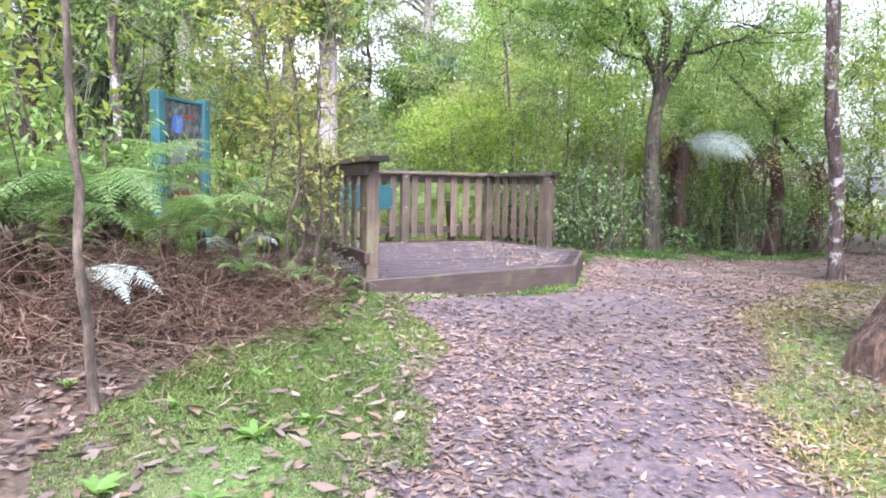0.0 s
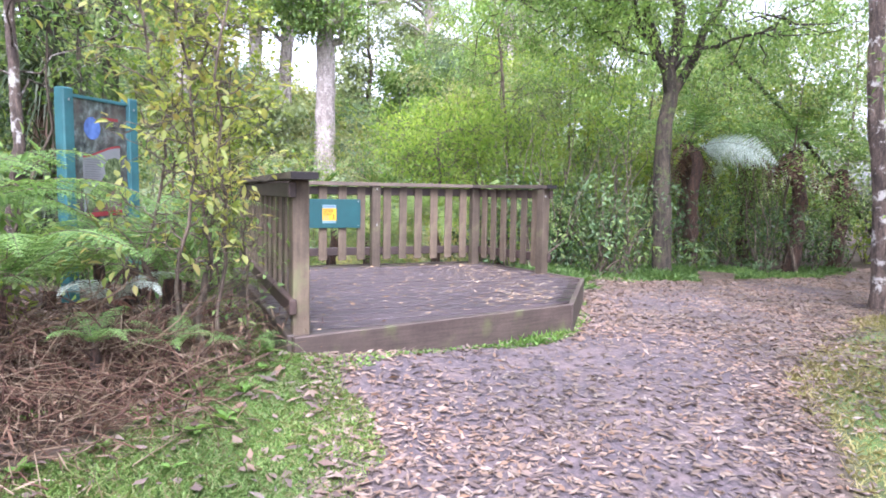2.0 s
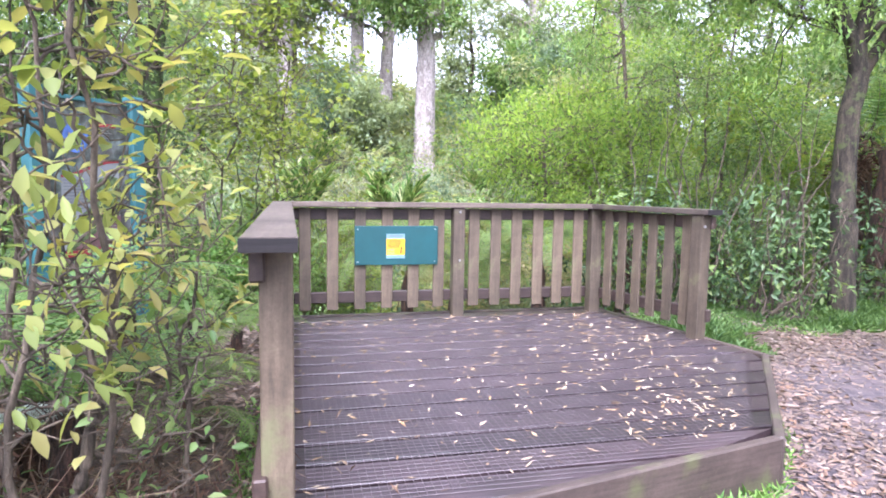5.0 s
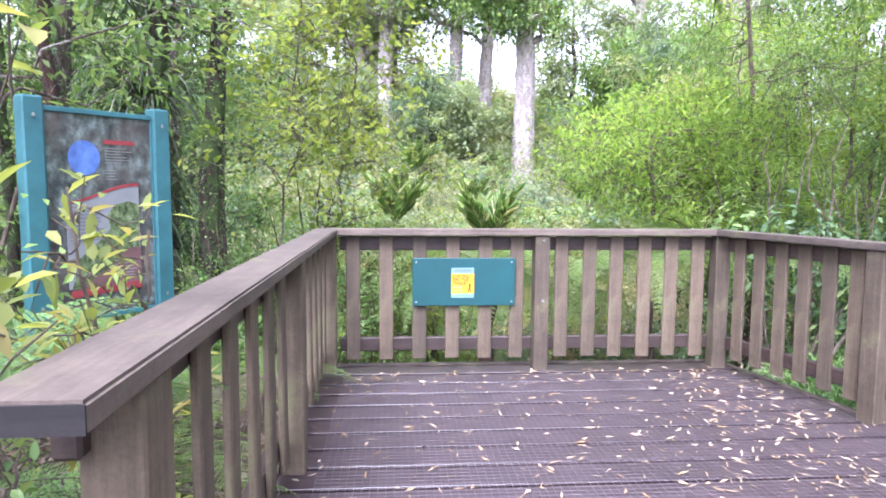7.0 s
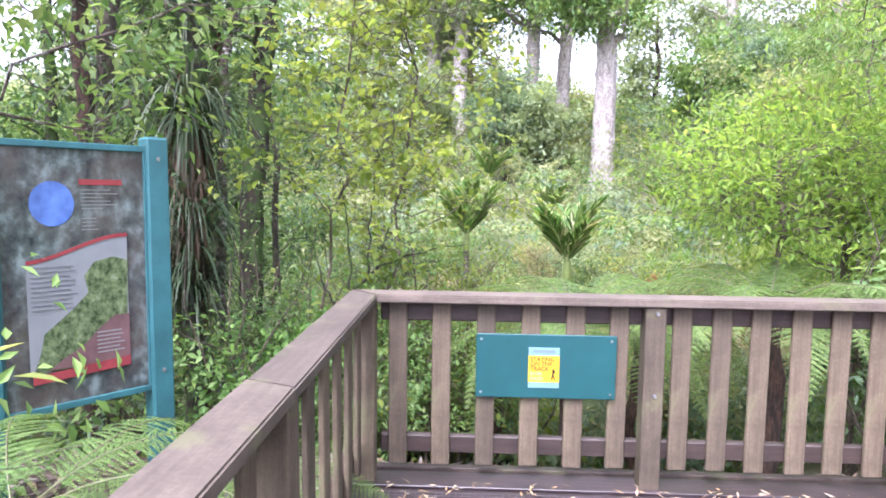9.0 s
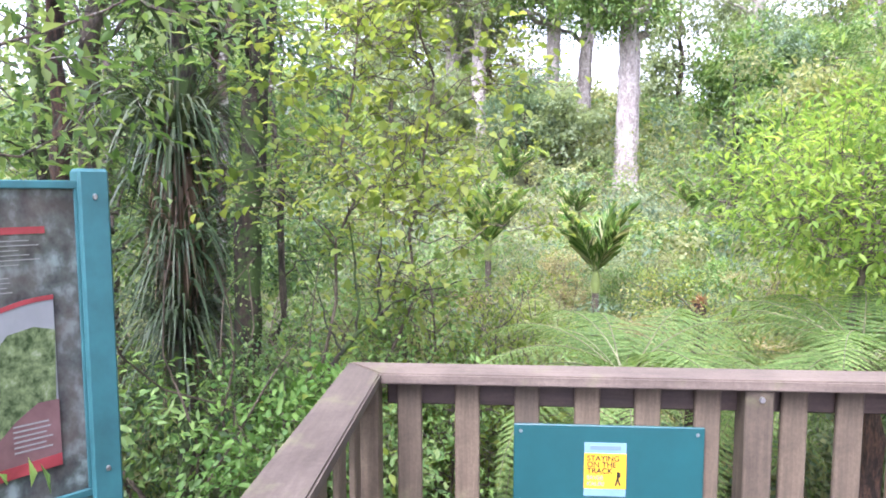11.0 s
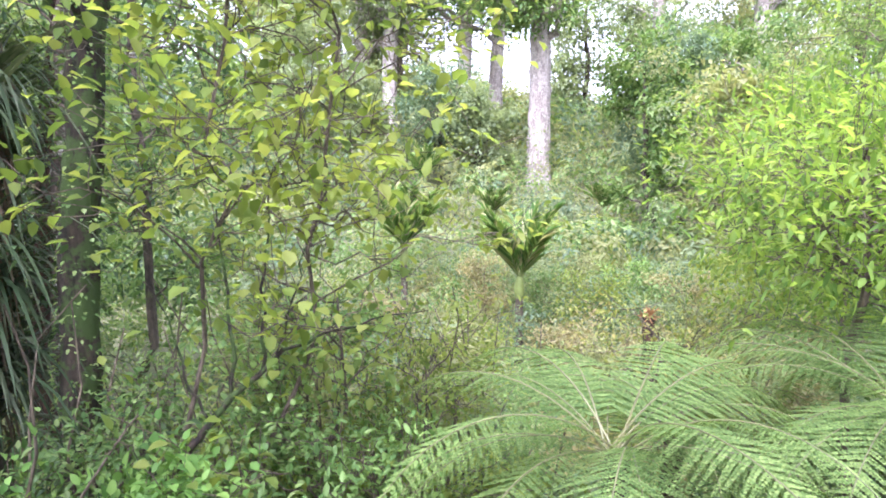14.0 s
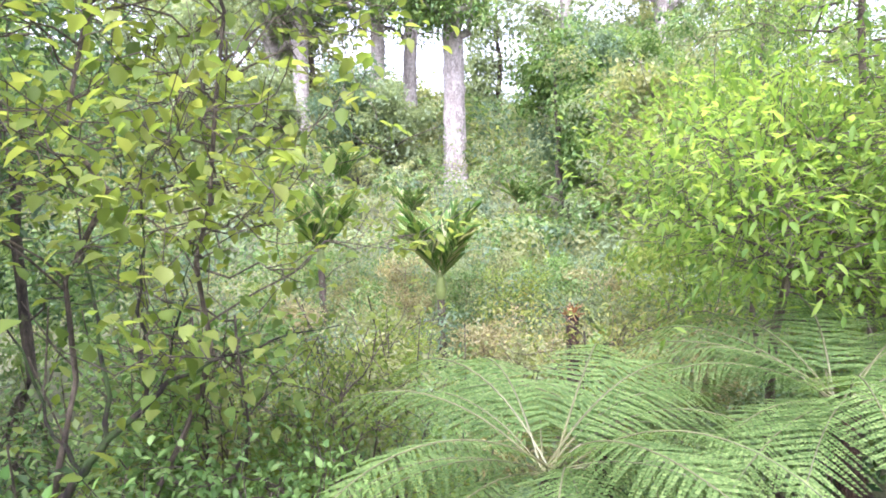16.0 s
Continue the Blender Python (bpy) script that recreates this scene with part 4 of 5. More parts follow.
for k, (x, y) in enumerate(((1.6, 14.2), (3.4, 15.6), (0.2, 13.6), (5.2, 14.6))):
    plant_fern("valley_fern", "small green fern growing in the valley scrub", (x, y, gz(x, y)), 8, "valley", dict(length=1.2, arch=0.8, pairs=24, pinna=0.24, width=0.05, fine=6, rise=0.8), "fern_pale", trunk=0.9, start=k * 25, scale=(0.8, 1.1), group="ferns in the valley")

# ---- trees by the platform ----
plant_tree("tree", "slender tree with a mossy dark trunk and vines beside the platform", "tree", (-0.44, 10.5, gz(-0.44, 10.5)), (0.04, 10.6, 5.2), 0.115, 0.095, "bark_dark", "mid",
           limbs=9, reach=1.6, crown_from=0.62, twigs=7, leaves=16, leaf_len=0.1, leaf_wid=0.045, seed=101, crook=0.012, limb_r=0.25)
for k, (x, y, tx, tz, n, reach, lo) in enumerate(((0.34, 10.1, 0.6, 3.9, 28, 0.9, 0.52), (0.62, 10.0, 1.25, 3.5, 40, 0.95, 0.55))):
    plant_tree("tree", "young broadleaf tree with tangled thin branches and lime green leaves", "tree", (x, y, gz(x, y)), (tx, y + 0.1, tz), 0.017, 0.007, "twig", "lime", "young broadleaf trees",
               limbs=n, reach=reach, crown_from=lo, twigs=6, leaves=6, leaf_len=0.082, leaf_wid=0.055, seed=102 + 20 * k, broad=True, crook=0.06, limb_r=0.4, spread=0.07, twig_len=0.42, lean_up=0.35)
plant_tree("shrub", "tangled shrub of thin crooked stems below the railing", "shrub", (1.15, 10.0, gz(1.15, 10.0)), (1.3, 10.2, 1.35), 0.014, 0.006, "twig", "lime",
           limbs=16, reach=0.8, crown_from=0.3, twigs=6, leaves=7, leaf_len=0.08, leaf_wid=0.048, seed=103, broad=True, crook=0.15, limb_r=0.6)
for k, (x, y, top, leaf, ll) in enumerate(((0.1, 10.1, 0.7, "mid", 0.055), (1.0, 10.7, 1.05, "leafy", 0.065), (1.75, 10.5, 0.85, "lime", 0.05), (0.38, 9.35, 0.45, "weed", 0.07), (0.85, 9.4, 0.3, "mid", 0.06), (1.45, 10.0, 0.55, "leafy", 0.05))):
    plant_tree("shrub", "low light green shrub at the valley's edge", "shrub", (x, y, gz(x, y)), (x + 0.05, y, top), 0.012, 0.005, "twig", leaf, "low shrubs below the platform",
               limbs=24, reach=0.55, crown_from=0.35, twigs=6, leaves=18, leaf_len=ll, leaf_wid=ll * 0.5, seed=640 + k, limb_r=0.5, spread=0.08, twig_len=0.25, lean_up=0.7, broad=True)
plant_tree("bush", "bright green broadleaf bush overhanging the slope", "bush", (4.7, 10.6, gz(4.7, 10.6)), (4.55, 10.5, 2.15), 0.045, 0.018, "twig", "bright",
           limbs=36, reach=1.05, crown_from=0.72, twigs=8, leaves=16, leaf_len=0.09, leaf_wid=0.028, seed=104, broad=True, limb_r=0.4, spread=0.12, lean_up=0.22, droop=0.05)
plant_tree("bush", "bright green broadleaf bush overhanging the slope", "bush", (6.0, 11.6, gz(6.0, 11.6)), (5.7, 11.5, 2.4), 0.05, 0.02, "twig", "bright",
           limbs=44, reach=1.4, crown_from=0.55, twigs=8, leaves=24, leaf_len=0.09, leaf_wid=0.03, seed=105, broad=True, limb_r=0.4, spread=0.14, lean_up=0.4)
plant_tree("shrub", "low shrub of small yellow-green leaves below the bush", "shrub", (3.9, 11.9, gz(3.9, 11.9)), (3.8, 11.8, 0.75), 0.02, 0.008, "twig", "yellow",
           limbs=22, reach=0.8, crown_from=0.45, twigs=7, leaves=16, leaf_len=0.06, leaf_wid=0.026, seed=107, limb_r=0.5, spread=0.1, lean_up=0.4)
plant_tree("tree", "fine-leaved grey-green tree leaning over the valley", "tree", (7.2, 12.4, gz(7.2, 12.4)), (6.0, 11.6, 5.2), 0.05, 0.02, "twig", "mid",
           limbs=26, reach=1.7, crown_from=0.6, twigs=12, leaves=28, leaf_len=0.07, leaf_wid=0.015, seed=106, spread=0.12, lean_up=0.1, droop=0.6)


# a crooked limb: from the shrubs up over the valley, with side shoots
cb = thing("crooked_branch", "dark crooked bare branch reaching over the valley", "branch", (0.42, 9.8, gz(0.42, 9.8)))
g0 = gz(0.42, 9.8)
for a, b, r0, r1 in (((0, 0, -0.1), (0.15, 0, 0.62 - g0), 0.026, 0.02), ((0.15, 0, 0.62 - g0), (0.39, 0, 0.92 - g0), 0.021, 0.017), ((0.39, 0, 0.92 - g0), (0.65, 0, 1.16 - g0), 0.016, 0.011), ((0.65, 0, 1.16 - g0), (1.37, 0.05, 1.34 - g0), 0.009, 0.0025),
                     ((0.4, 0, 0.94 - g0), (0.34, 0.05, 1.85 - g0), 0.012, 0.004), ((0.55, 0, 1.06 - g0), (0.62, -0.05, 2.0 - g0), 0.01, 0.003), ((0.3, 0, 0.8 - g0), (-0.02, 0.05, 1.5 - g0), 0.009, 0.003), ((0.62, 0, 1.14 - g0), (0.8, -0.05, 1.75 - g0), 0.008, 0.002)):
    raw("limb", *tube_arrays(wander(a, b, 12, 0.05), np.linspace(r0, r1, 12), 7, 0.06), M["bark_dark"], cb, True)


def forked_tree():
    """The tree beyond the platform, forking into three at head height."""
    b = np.array([8.05, 9.1, gz(8.05, 9.1)])
    t = thing("forked_tree", "brown forked tree with spreading limbs and light green foliage", "tree", tuple(b))
    global rng
    keep, rng = rng, np.random.default_rng(77)
    raw("trunk", *tube_arrays(wander((0, 0, -0.15), (0.25, 0.3, 3.1), 12, 0.03), np.linspace(0.165, 0.12, 12), 12, 0.05), M["bark_mossy"], t, True)
    pos, axes, br = [], [], []
    for end, r in (((-1.1, 0.2, 6.2), 0.1), ((0.3, 0.6, 7.2), 0.11), ((1.9, -0.4, 5.9), 0.085), ((-2.9, -0.4, 4.9), 0.05), ((-2.0, -0.9, 4.4), 0.035), ((1.6, -1.2, 3.9), 0.035), ((-3.4, 0.6, 4.3), 0.03)):
        limb = wander((0.22, 0.27, 2.9 if r > 0.06 else 3.3), end, 12, 0.1, 0.25)
        br.append(tube_arrays(limb, np.linspace(r, r * 0.3, 12), 8, 0.04))
        for k in range(13):
            j = rng.integers(4, 11)
            d = unit(rng.normal(0, 1, 3) * [1, 1, 0.6] + [0, 0, 0.05])
            e = limb[j] + d * rng.uniform(0.7, 1.7)
            tw = wander(limb[j], e, 7, 0.2)
            br.append(tube_arrays(tw, np.linspace(0.016, 0.004, 7), 5))
            for q in range(11):
                c = tw[rng.integers(3, 7)] + rng.normal(0, 0.22, 3)
                m = 34
                pos.append(c + rng.normal(0, 0.13, (m, 3)))
                axes.append(rng.normal(0, 1, (m, 3)) + [0, 0, -0.3])
    tagged(raw("branchwork", *join(br), M["bark_mossy"], t, True), kind="stuff")
    pos, axes = np.concatenate(pos), np.concatenate(axes)
    raw("crown", *leaf_arrays(pos, axes, rng.uniform(0.06, 0.11, len(pos)), rng.uniform(0.02, 0.035, len(pos)), 0.2), M["leafy"], t)
    rng = keep


forked_tree()

FERN = dict(length=1.7, arch=0.85, pairs=30, pinna=0.34, width=0.0205, fine=20, rise=0.85)
FERN_LOW = dict(FERN, fine=11, pairs=26, width=0.026)
SMALL = dict(length=0.95, arch=0.7, pairs=22, pinna=0.17, width=0.035, rise=0.8)
# fern crowns under the railing
for k, (x, y, z, n, st) in enumerate([(2.62, 9.45, 0.72, 19, 20), (4.1, 9.5, 0.84, 21, 50), (3.4, 10.6, 0.4, 14, 0), (5.3, 9.6, 0.85, 13, 10), (2.1, 10.9, 0.0, 8, 30)]):
    plant_fern("tree_fern", "tree fern with broad finely cut green fronds below the railing", (x, y, gz(x, y)), n, "big", FERN, "fern_pale", trunk=z - gz(x, y), trunk_r=0.06, start=st, lift=(-30, 2), scale=(0.62, 0.92), stem="frond_stem", group="tree ferns below the platform")
plant_fern("fern", "pale green fern spreading beside the railing", (0.42, 6.5, gz(0.42, 6.5)), 10, "big", FERN, "fern_pale", trunk=0.55, trunk_r=0.05, start=10, lift=(-25, -8), scale=(0.45, 0.6))
plant_fern("fern", "pale green fern spreading beside the railing", (0.55, 7.2, gz(0.55, 7.2)), 7, "big", FERN, "fern_pale", trunk=0.05, start=100, sweep=200, lift=(-5, 15), scale=(0.4, 0.5))

plant_fern("fern", "large arching yellow-green fern beside the track", (-0.45, 4.5, gz(-0.45, 4.5)), 6, "wide", dict(FERN, rise=0.55), "fern", trunk=0.72, trunk_r=0.05, lift=(-4, 8), start=-10, scale=(0.65, 0.8))
for k, (x, y, h) in enumerate(((0.78, 6.15, 0.2), (0.72, 6.85, 0.3), (0.95, 7.45, 0.2), (0.85, 5.75, 0.12), (0.1, 6.0, 0.35))):
    plant_fern("fern", "pale green fern growing close under the railing", (x, y, gz(x, y)), 8, "big", FERN, "fern_pale", trunk=h, trunk_r=0.035, start=20 * k, lift=(-15, 5), scale=(0.26, 0.38), group="ferns under the railing")
# tree ferns on the far side of the track
for k, (x, y, h, rr, n) in enumerate([(12.2, 10.1, 2.5, 0.13, 8), (12.9, 11.8, 2.6, 0.15, 9), (14.2, 10.6, 2.2, 0.14, 8), (10.6, 11.4, 2.6, 0.11, 8)]):
    plant_fern("tree_fern", "tree fern with dark fibrous trunk and skirt of dead fronds", (x, y, gz(x, y)), n, "plain", FERN_LOW, "fern", trunk=h, trunk_r=rr, lift=(-5, 20), start=k * 30, scale=(0.9, 1.25), dead=7, group="tree ferns across the track")
SILVER = dict(length=2.0, arch=1.4, pairs=26, pinna=0.42, width=0.034, fine=11, rise=0.4)
plant_fern("silver_fern", "silver tree fern with drooping white-backed fronds and a dark trunk", (9.55, 10.1, gz(9.55, 10.1)), 5, "silver_big", SILVER, "fern_silver", trunk=2.0 - gz(9.55, 10.1), trunk_r=0.1, lift=(-6, 6), start=-70, sweep=110, scale=(0.72, 0.85), dead=4, roll=(38, 58))
# shade on these ferns is put into the fronds as the dark leaf colour
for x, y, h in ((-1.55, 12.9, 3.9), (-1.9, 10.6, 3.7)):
    plant_fern("tree_fern", "tree fern behind the mossy trunk, its green darkened for shade", (x, y, gz(x, y)), 10, "shade", FERN_LOW, "dark", trunk=h - gz(x, y), trunk_r=0.07, lift=(-10, 12), start=15, scale=(0.7, 0.95), group="tree ferns behind the board")
# ferns to the left of the track
for k, (x, y, h, n, key, mat, sc) in enumerate([(-0.55, 4.6, 0.55, 9, "plain", "fern", (0.6, 0.85)), (-1.5, 4.0, 0.4, 9, "plain", "fern", (0.6, 0.9)), (-0.9, 5.8, 0.5, 9, "plain", "fern", (0.7, 0.9)), (0.35, 5.4, 0.4, 8, "plain", "fern", (0.5, 0.7)),
                                            (-2.0, 4.6, 0.62, 5, "plain", "fern", (0.4, 0.5)), (-2.3, 5.2, 0.6, 9, "plain", "fern", (0.7, 1)), (-0.3, 6.6, 0.15, 9, "big", "fern_pale", (0.6, 0.8)), (-0.15, 4.35, 0.4, 7, "plain", "fern", (0.45, 0.6)), (-1.0, 4.3, 0.45, 8, "plain", "fern", (0.55, 0.75)), (0.6, 4.95, 0.45, 7, "plain", "fern", (0.3, 0.42)), (0.3, 4.75, 0.3, 4, "silver", "fern_silver", (0.28, 0.38))]):
    plant_fern("fern", "arching fern among dead brown fronds" if mat != "fern_silver" else "drooping fern with silvery undersides", (x, y, gz(x, y)), n, key, FERN if key == "big" else FERN_LOW, mat, trunk=h, trunk_r=0.05, lift=(-5, 20), start=k * 40, scale=sc, dead=3 if k in (0, 2, 3) else 0, group="ferns beside the track")

plant_fern("fern", "drooping fern with silvery undersides over the dead fronds", (-0.62, 3.85, gz(-0.62, 3.85)), 2, "silver_low", dict(FERN_LOW, arch=1.0, rise=0.45), "fern_silver", trunk=0.32, trunk_r=0.04, start=-52, sweep=50, lift=(-6, 0), scale=(0.34, 0.42))

for k, (x, y, h) in enumerate(((0.28, 4.1, 0.3), (0.62, 4.25, 0.22), (-0.15, 4.15, 0.45), (0.98, 4.4, 0.05), (-0.7, 4.1, 0.4))):
    plant_fern("fern", "small green fern growing through the dead fronds", (x, y, gz(x, y)), 6, "plain", FERN_LOW, "fern", trunk=h, trunk_r=0.02, start=35 * k, lift=(-5, 15), scale=(0.15, 0.23), group="ferns in the dead brush")

# saplings at the track's left
def sapling(x, y, h, leaf, seed, n=9, label="thin sapling with yellow-green leaves", reach=0.35, ll=0.06, lw=0.032, r=0.012, lean=(0.03, 0.02), start=0.25, lv=4, crook=0.05):
    z = gz(x, y)
    return plant_tree("sapling", label, "sapling", (x, y, z), (x + lean[0], y + lean[1], z + h), r, 0.004, "twig", leaf, "saplings beside the track",
                      limbs=n, reach=reach, crown_from=start, twigs=3, leaves=lv, leaf_len=ll, leaf_wid=lw, seed=seed, twig_len=0.22, spread=0.035, limb_r=0.5, crook=crook, broad=True)


sapling(0.86, 4.42, 2.5, "yellow", 201, 26, reach=0.17, lv=4, ll=0.068)
sapling(0.63, 4.5, 2.2, "yellow", 202, 26, reach=0.26, lv=4, ll=0.068)
sapling(0.46, 4.75, 2.4, "yellow", 203, 28, reach=0.32, lv=4, ll=0.068)
sapling(0.8, 5.42, 1.33, "yellow", 204, 8, ll=0.088, lw=0.03, reach=0.16, lv=4, start=0.4)
sapling(0.84, 5.5, 1.2, "yellow", 210, 5, ll=0.088, lw=0.03, reach=0.14, lv=4, start=0.45, lean=(0.16, 0.06))
sapling(1.0, 4.75, 0.8, "mid", 207, 12, reach=0.22, ll=0.045, lw=0.02, label="low leafy sapling against the platform")
sapling(0.76, 4.55, 1.0, "mid", 208, 14, reach=0.28, r=0.03, ll=0.045, lw=0.02, label="stout brown stem of a shrub")
sapling(-0.42, 2.9, 3.4, "mid", 209, 5, start=0.85, r=0.024, lean=(-0.12, 0.0), crook=0.02, label="bare slender sapling stem in the moss")

# ---- forest around ----
def lichen_tree():
    b = (8.35, 5.75, gz(8.35, 5.75))
    plant_tree("tree", "straight trunk with white lichen patches beside the track", "tree", b, (7.65, 5.9, 6.8), 0.092, 0.075, "bark_lichen", "mid",
               limbs=9, reach=2.0, crown_from=0.72, twigs=9, leaves=20, leaf_len=0.11, leaf_wid=0.045, seed=301, crook=0.008)


lichen_tree()
rt = thing("tree", "flared fibrous brown tree base beside the track", "tree", (4.0, 1.95, gz(4.0, 1.95)))
raw("trunk", *tube_arrays(wander((0, 0, -0.2), (0.25, -0.1, 3.4), 14, 0.03), np.array([0.62, 0.5, 0.4, 0.34, 0.31, 0.3, 0.29, 0.28, 0.28, 0.27, 0.27, 0.26, 0.26, 0.25]), 18, 0.1), M["bark_fibrous"], rt)
ring = random.Random(5)
LEFT = [(-0.75, 7.4, 0.055, "bark_lichen", 5), (-1.28, 12.0, 0.07, "bark_lichen", 7), (-0.84, 12.6, 0.05, "bark_brown", 7), (-3.2, 7.2, 0.1, "bark_lichen", 7), (-2.4, 11.5, 0.12, "bark_brown", 7), (-4.5, 9.8, 0.12, "bark_brown", 7),
        (-3.4, 12.8, 0.1, "bark_dark", 7), (-5.5, 6.0, 0.1, "bark_brown", 7), (-6.5, 12, 0.13, "bark_lichen", 8), (-4.8, 16, 0.12, "bark_brown", 8)]
for k, (x, y, r, bark, h) in enumerate(LEFT):
    z = gz(x, y)
    plant_tree("tree", "slim forest trunk with dappled leaves among the ferns", "tree", (x, y, z), (x + ring.uniform(-0.5, 0.5), y + ring.uniform(-0.3, 0.3), z + h), r, r * 0.55, bark, ("mid", "dark", "mid", "leafy")[k % 4], "trees left of the platform",
               limbs=18, reach=1.5, crown_from=0.36, twigs=8, leaves=20, leaf_len=0.1, leaf_wid=0.045, seed=310 + k, limb_r=0.25, spread=0.14)
RIGHT = [(8.3, 12.9, "bright", 5.5), (9.3, 13.5, "mid", 7), (11.5, 14, "mid", 7.5), (14.5, 13.5, "dark", 8), (12.2, 9.9, "mid", 4.2), (15.5, 11.5, "mid", 6), (17, 14, "lime", 8), (8.3, 15.5, "bright", 7),
         (9.2, 4.6, "mid", 6), (12, 5.8, "lime", 7), (15, 7.5, "mid", 7), (18.5, 9.3, "lime", 8), (7.0, 2.0, "mid", 6), (10.5, 2.4, "mid", 7), (20, 13, "mid", 8), (13.2, 17, "mid", 8)]
for k, (x, y, leaf, h) in enumerate(RIGHT):
    z = gz(x, y)
    plant_tree("tree", "leafy understorey tree with thin brown stems", "tree", (x, y, z), (x + ring.uniform(-0.5, 0.5), y + ring.uniform(-0.3, 0.3), z + h), 0.02 + 0.004 * h, 0.012, "twig", leaf, "trees right of the track",
               limbs=28, reach=1.9, crown_from=0.2, twigs=9, leaves=26, leaf_len=0.1, leaf_wid=0.042, seed=340 + k, limb_r=0.25, spread=0.16)
# leaning trunk across the ferns
for a, b, r in (((16.0, 10.6, 0.2), (10.5, 11.2, 4.8), 0.065),):
    t = thing("leaning_trunk", "leaning bare trunk caught among the tree ferns", "tree", a)
    raw("trunk", *tube_arrays(wander((0, 0, 0), np.subtract(b, a), 12, 0.05), np.linspace(r, r * 0.6, 12), 9, 0.05), M["bark_dark"], t, True)


def thicket():
    """Thin stems and small leaves that close the view low down beside the track."""
    r = np.random.default_rng(61)
    spots = [((4.9, 8.3), (7.2, 10.4), 26), ((9, 9.6), (17, 12.5), 50), ((-4.5, 4.6), (-0.2, 9.5), 40), ((-2.5, 9.6), (0.6, 12.5), 20), ((6.5, 1.2), (13, 4.2), 30), ((0.3, 10.9), (2.4, 13.2), 42)]
    for k, (lo, hi, n) in enumerate(spots):
        x, y = r.uniform(lo[0], hi[0], n), r.uniform(lo[1], hi[1], n)
        keep = edge_distance(x, y, PATH_EDGE) < -0.35
        x, y = x[keep], y[keep]
        z = ground_z(x, y)
        stems = []
        for a, b, c in zip(x, y, z):
            for q in range(3):
                h = r.uniform(0.8, 2.6)
                stems.append(tube_arrays(wander((a, b, c - 0.05), (a + r.normal(0, 0.45), b + r.normal(0, 0.45), c + h), 7, 0.12), np.linspace(r.uniform(0.008, 0.022), 0.004, 7), 5))
        tagged(raw("thicket_stems", *join(stems), M["twig"]), "thin brown stems of dense undergrowth", "undergrowth", kind="stuff")
        c = np.stack([x, y, z + r.uniform(0.1, 1.3 if k < 5 else 1.75, len(x))], 1)
        # patch 3 has its deep shade put into the foliage as dark leaves
        for q, nm in enumerate(("dark", "mid", "dark") if k < 2 else ("dark", "leafy", "dark") if k == 3 else ("leafy", "olive", "lime") if k == 5 else ("mid", "leafy", "lime")):
            cc = c[q::3] + r.normal(0, 0.2, c[q::3].shape)
            tagged(raw("undergrowth", *dome_leaves(cc, r.uniform(0.3, 0.75, len(cc)), 240, (0.09, 0.04), 400 + k * 3 + q), M[nm]), "small-leaved green undergrowth beside the track", "undergrowth", kind="stuff")


thicket()


def leafy_wall(label, x0, x1, y0, y1, top, n, leaves, seed):
    """Masses of foliage that close the view between the trunks."""
    r = np.random.default_rng(seed)
    x, y = r.uniform(x0, x1, n), r.uniform(y0, y1, n)
    z = ground_z(x, y) + r.uniform(0.2, top, n)
    c = np.stack([x, y, z], 1)
    for k, nm in enumerate(leaves):
        cc = c[k::len(leaves)]
        tagged(raw("foliage", *dome_leaves(cc, r.uniform(0.5, 1.25, len(cc)), 230, (0.17, 0.075), seed + k, 0.7), M[nm]), label, "foliage", kind="stuff")


leafy_wall("light green foliage deep in the forest", 15, 30, 8.5, 20, 6.5, 110, ("mid", "lime", "grey"), 1001)
leafy_wall("light green foliage deep in the forest", 12, 24, -2, 6, 5.5, 70, ("mid", "lime", "grey"), 1011)
leafy_wall("light green foliage deep in the forest", 15, 27, 4, 10, 7.5, 60, ("mid", "lime", "grey"), 1061)
leafy_wall("green foliage behind the ferns", -16, -5, 4, 18, 6.5, 110, ("mid", "lime", "grey"), 1021)
leafy_wall("green foliage behind the ferns", -6, -1.4, 12.8, 22, 6.5, 80, ("mid", "dark", "mid"), 1031)
leafy_wall("grey-green foliage across the valley", 11, 27, 19, 33, 8.5, 100, ("grey", "mid", "olive"), 1051)
leafy_wall("dense foliage beyond the tree ferns", 8, 15, 12.5, 19, 5.5, 70, ("mid", "lime", "mid"), 1041)


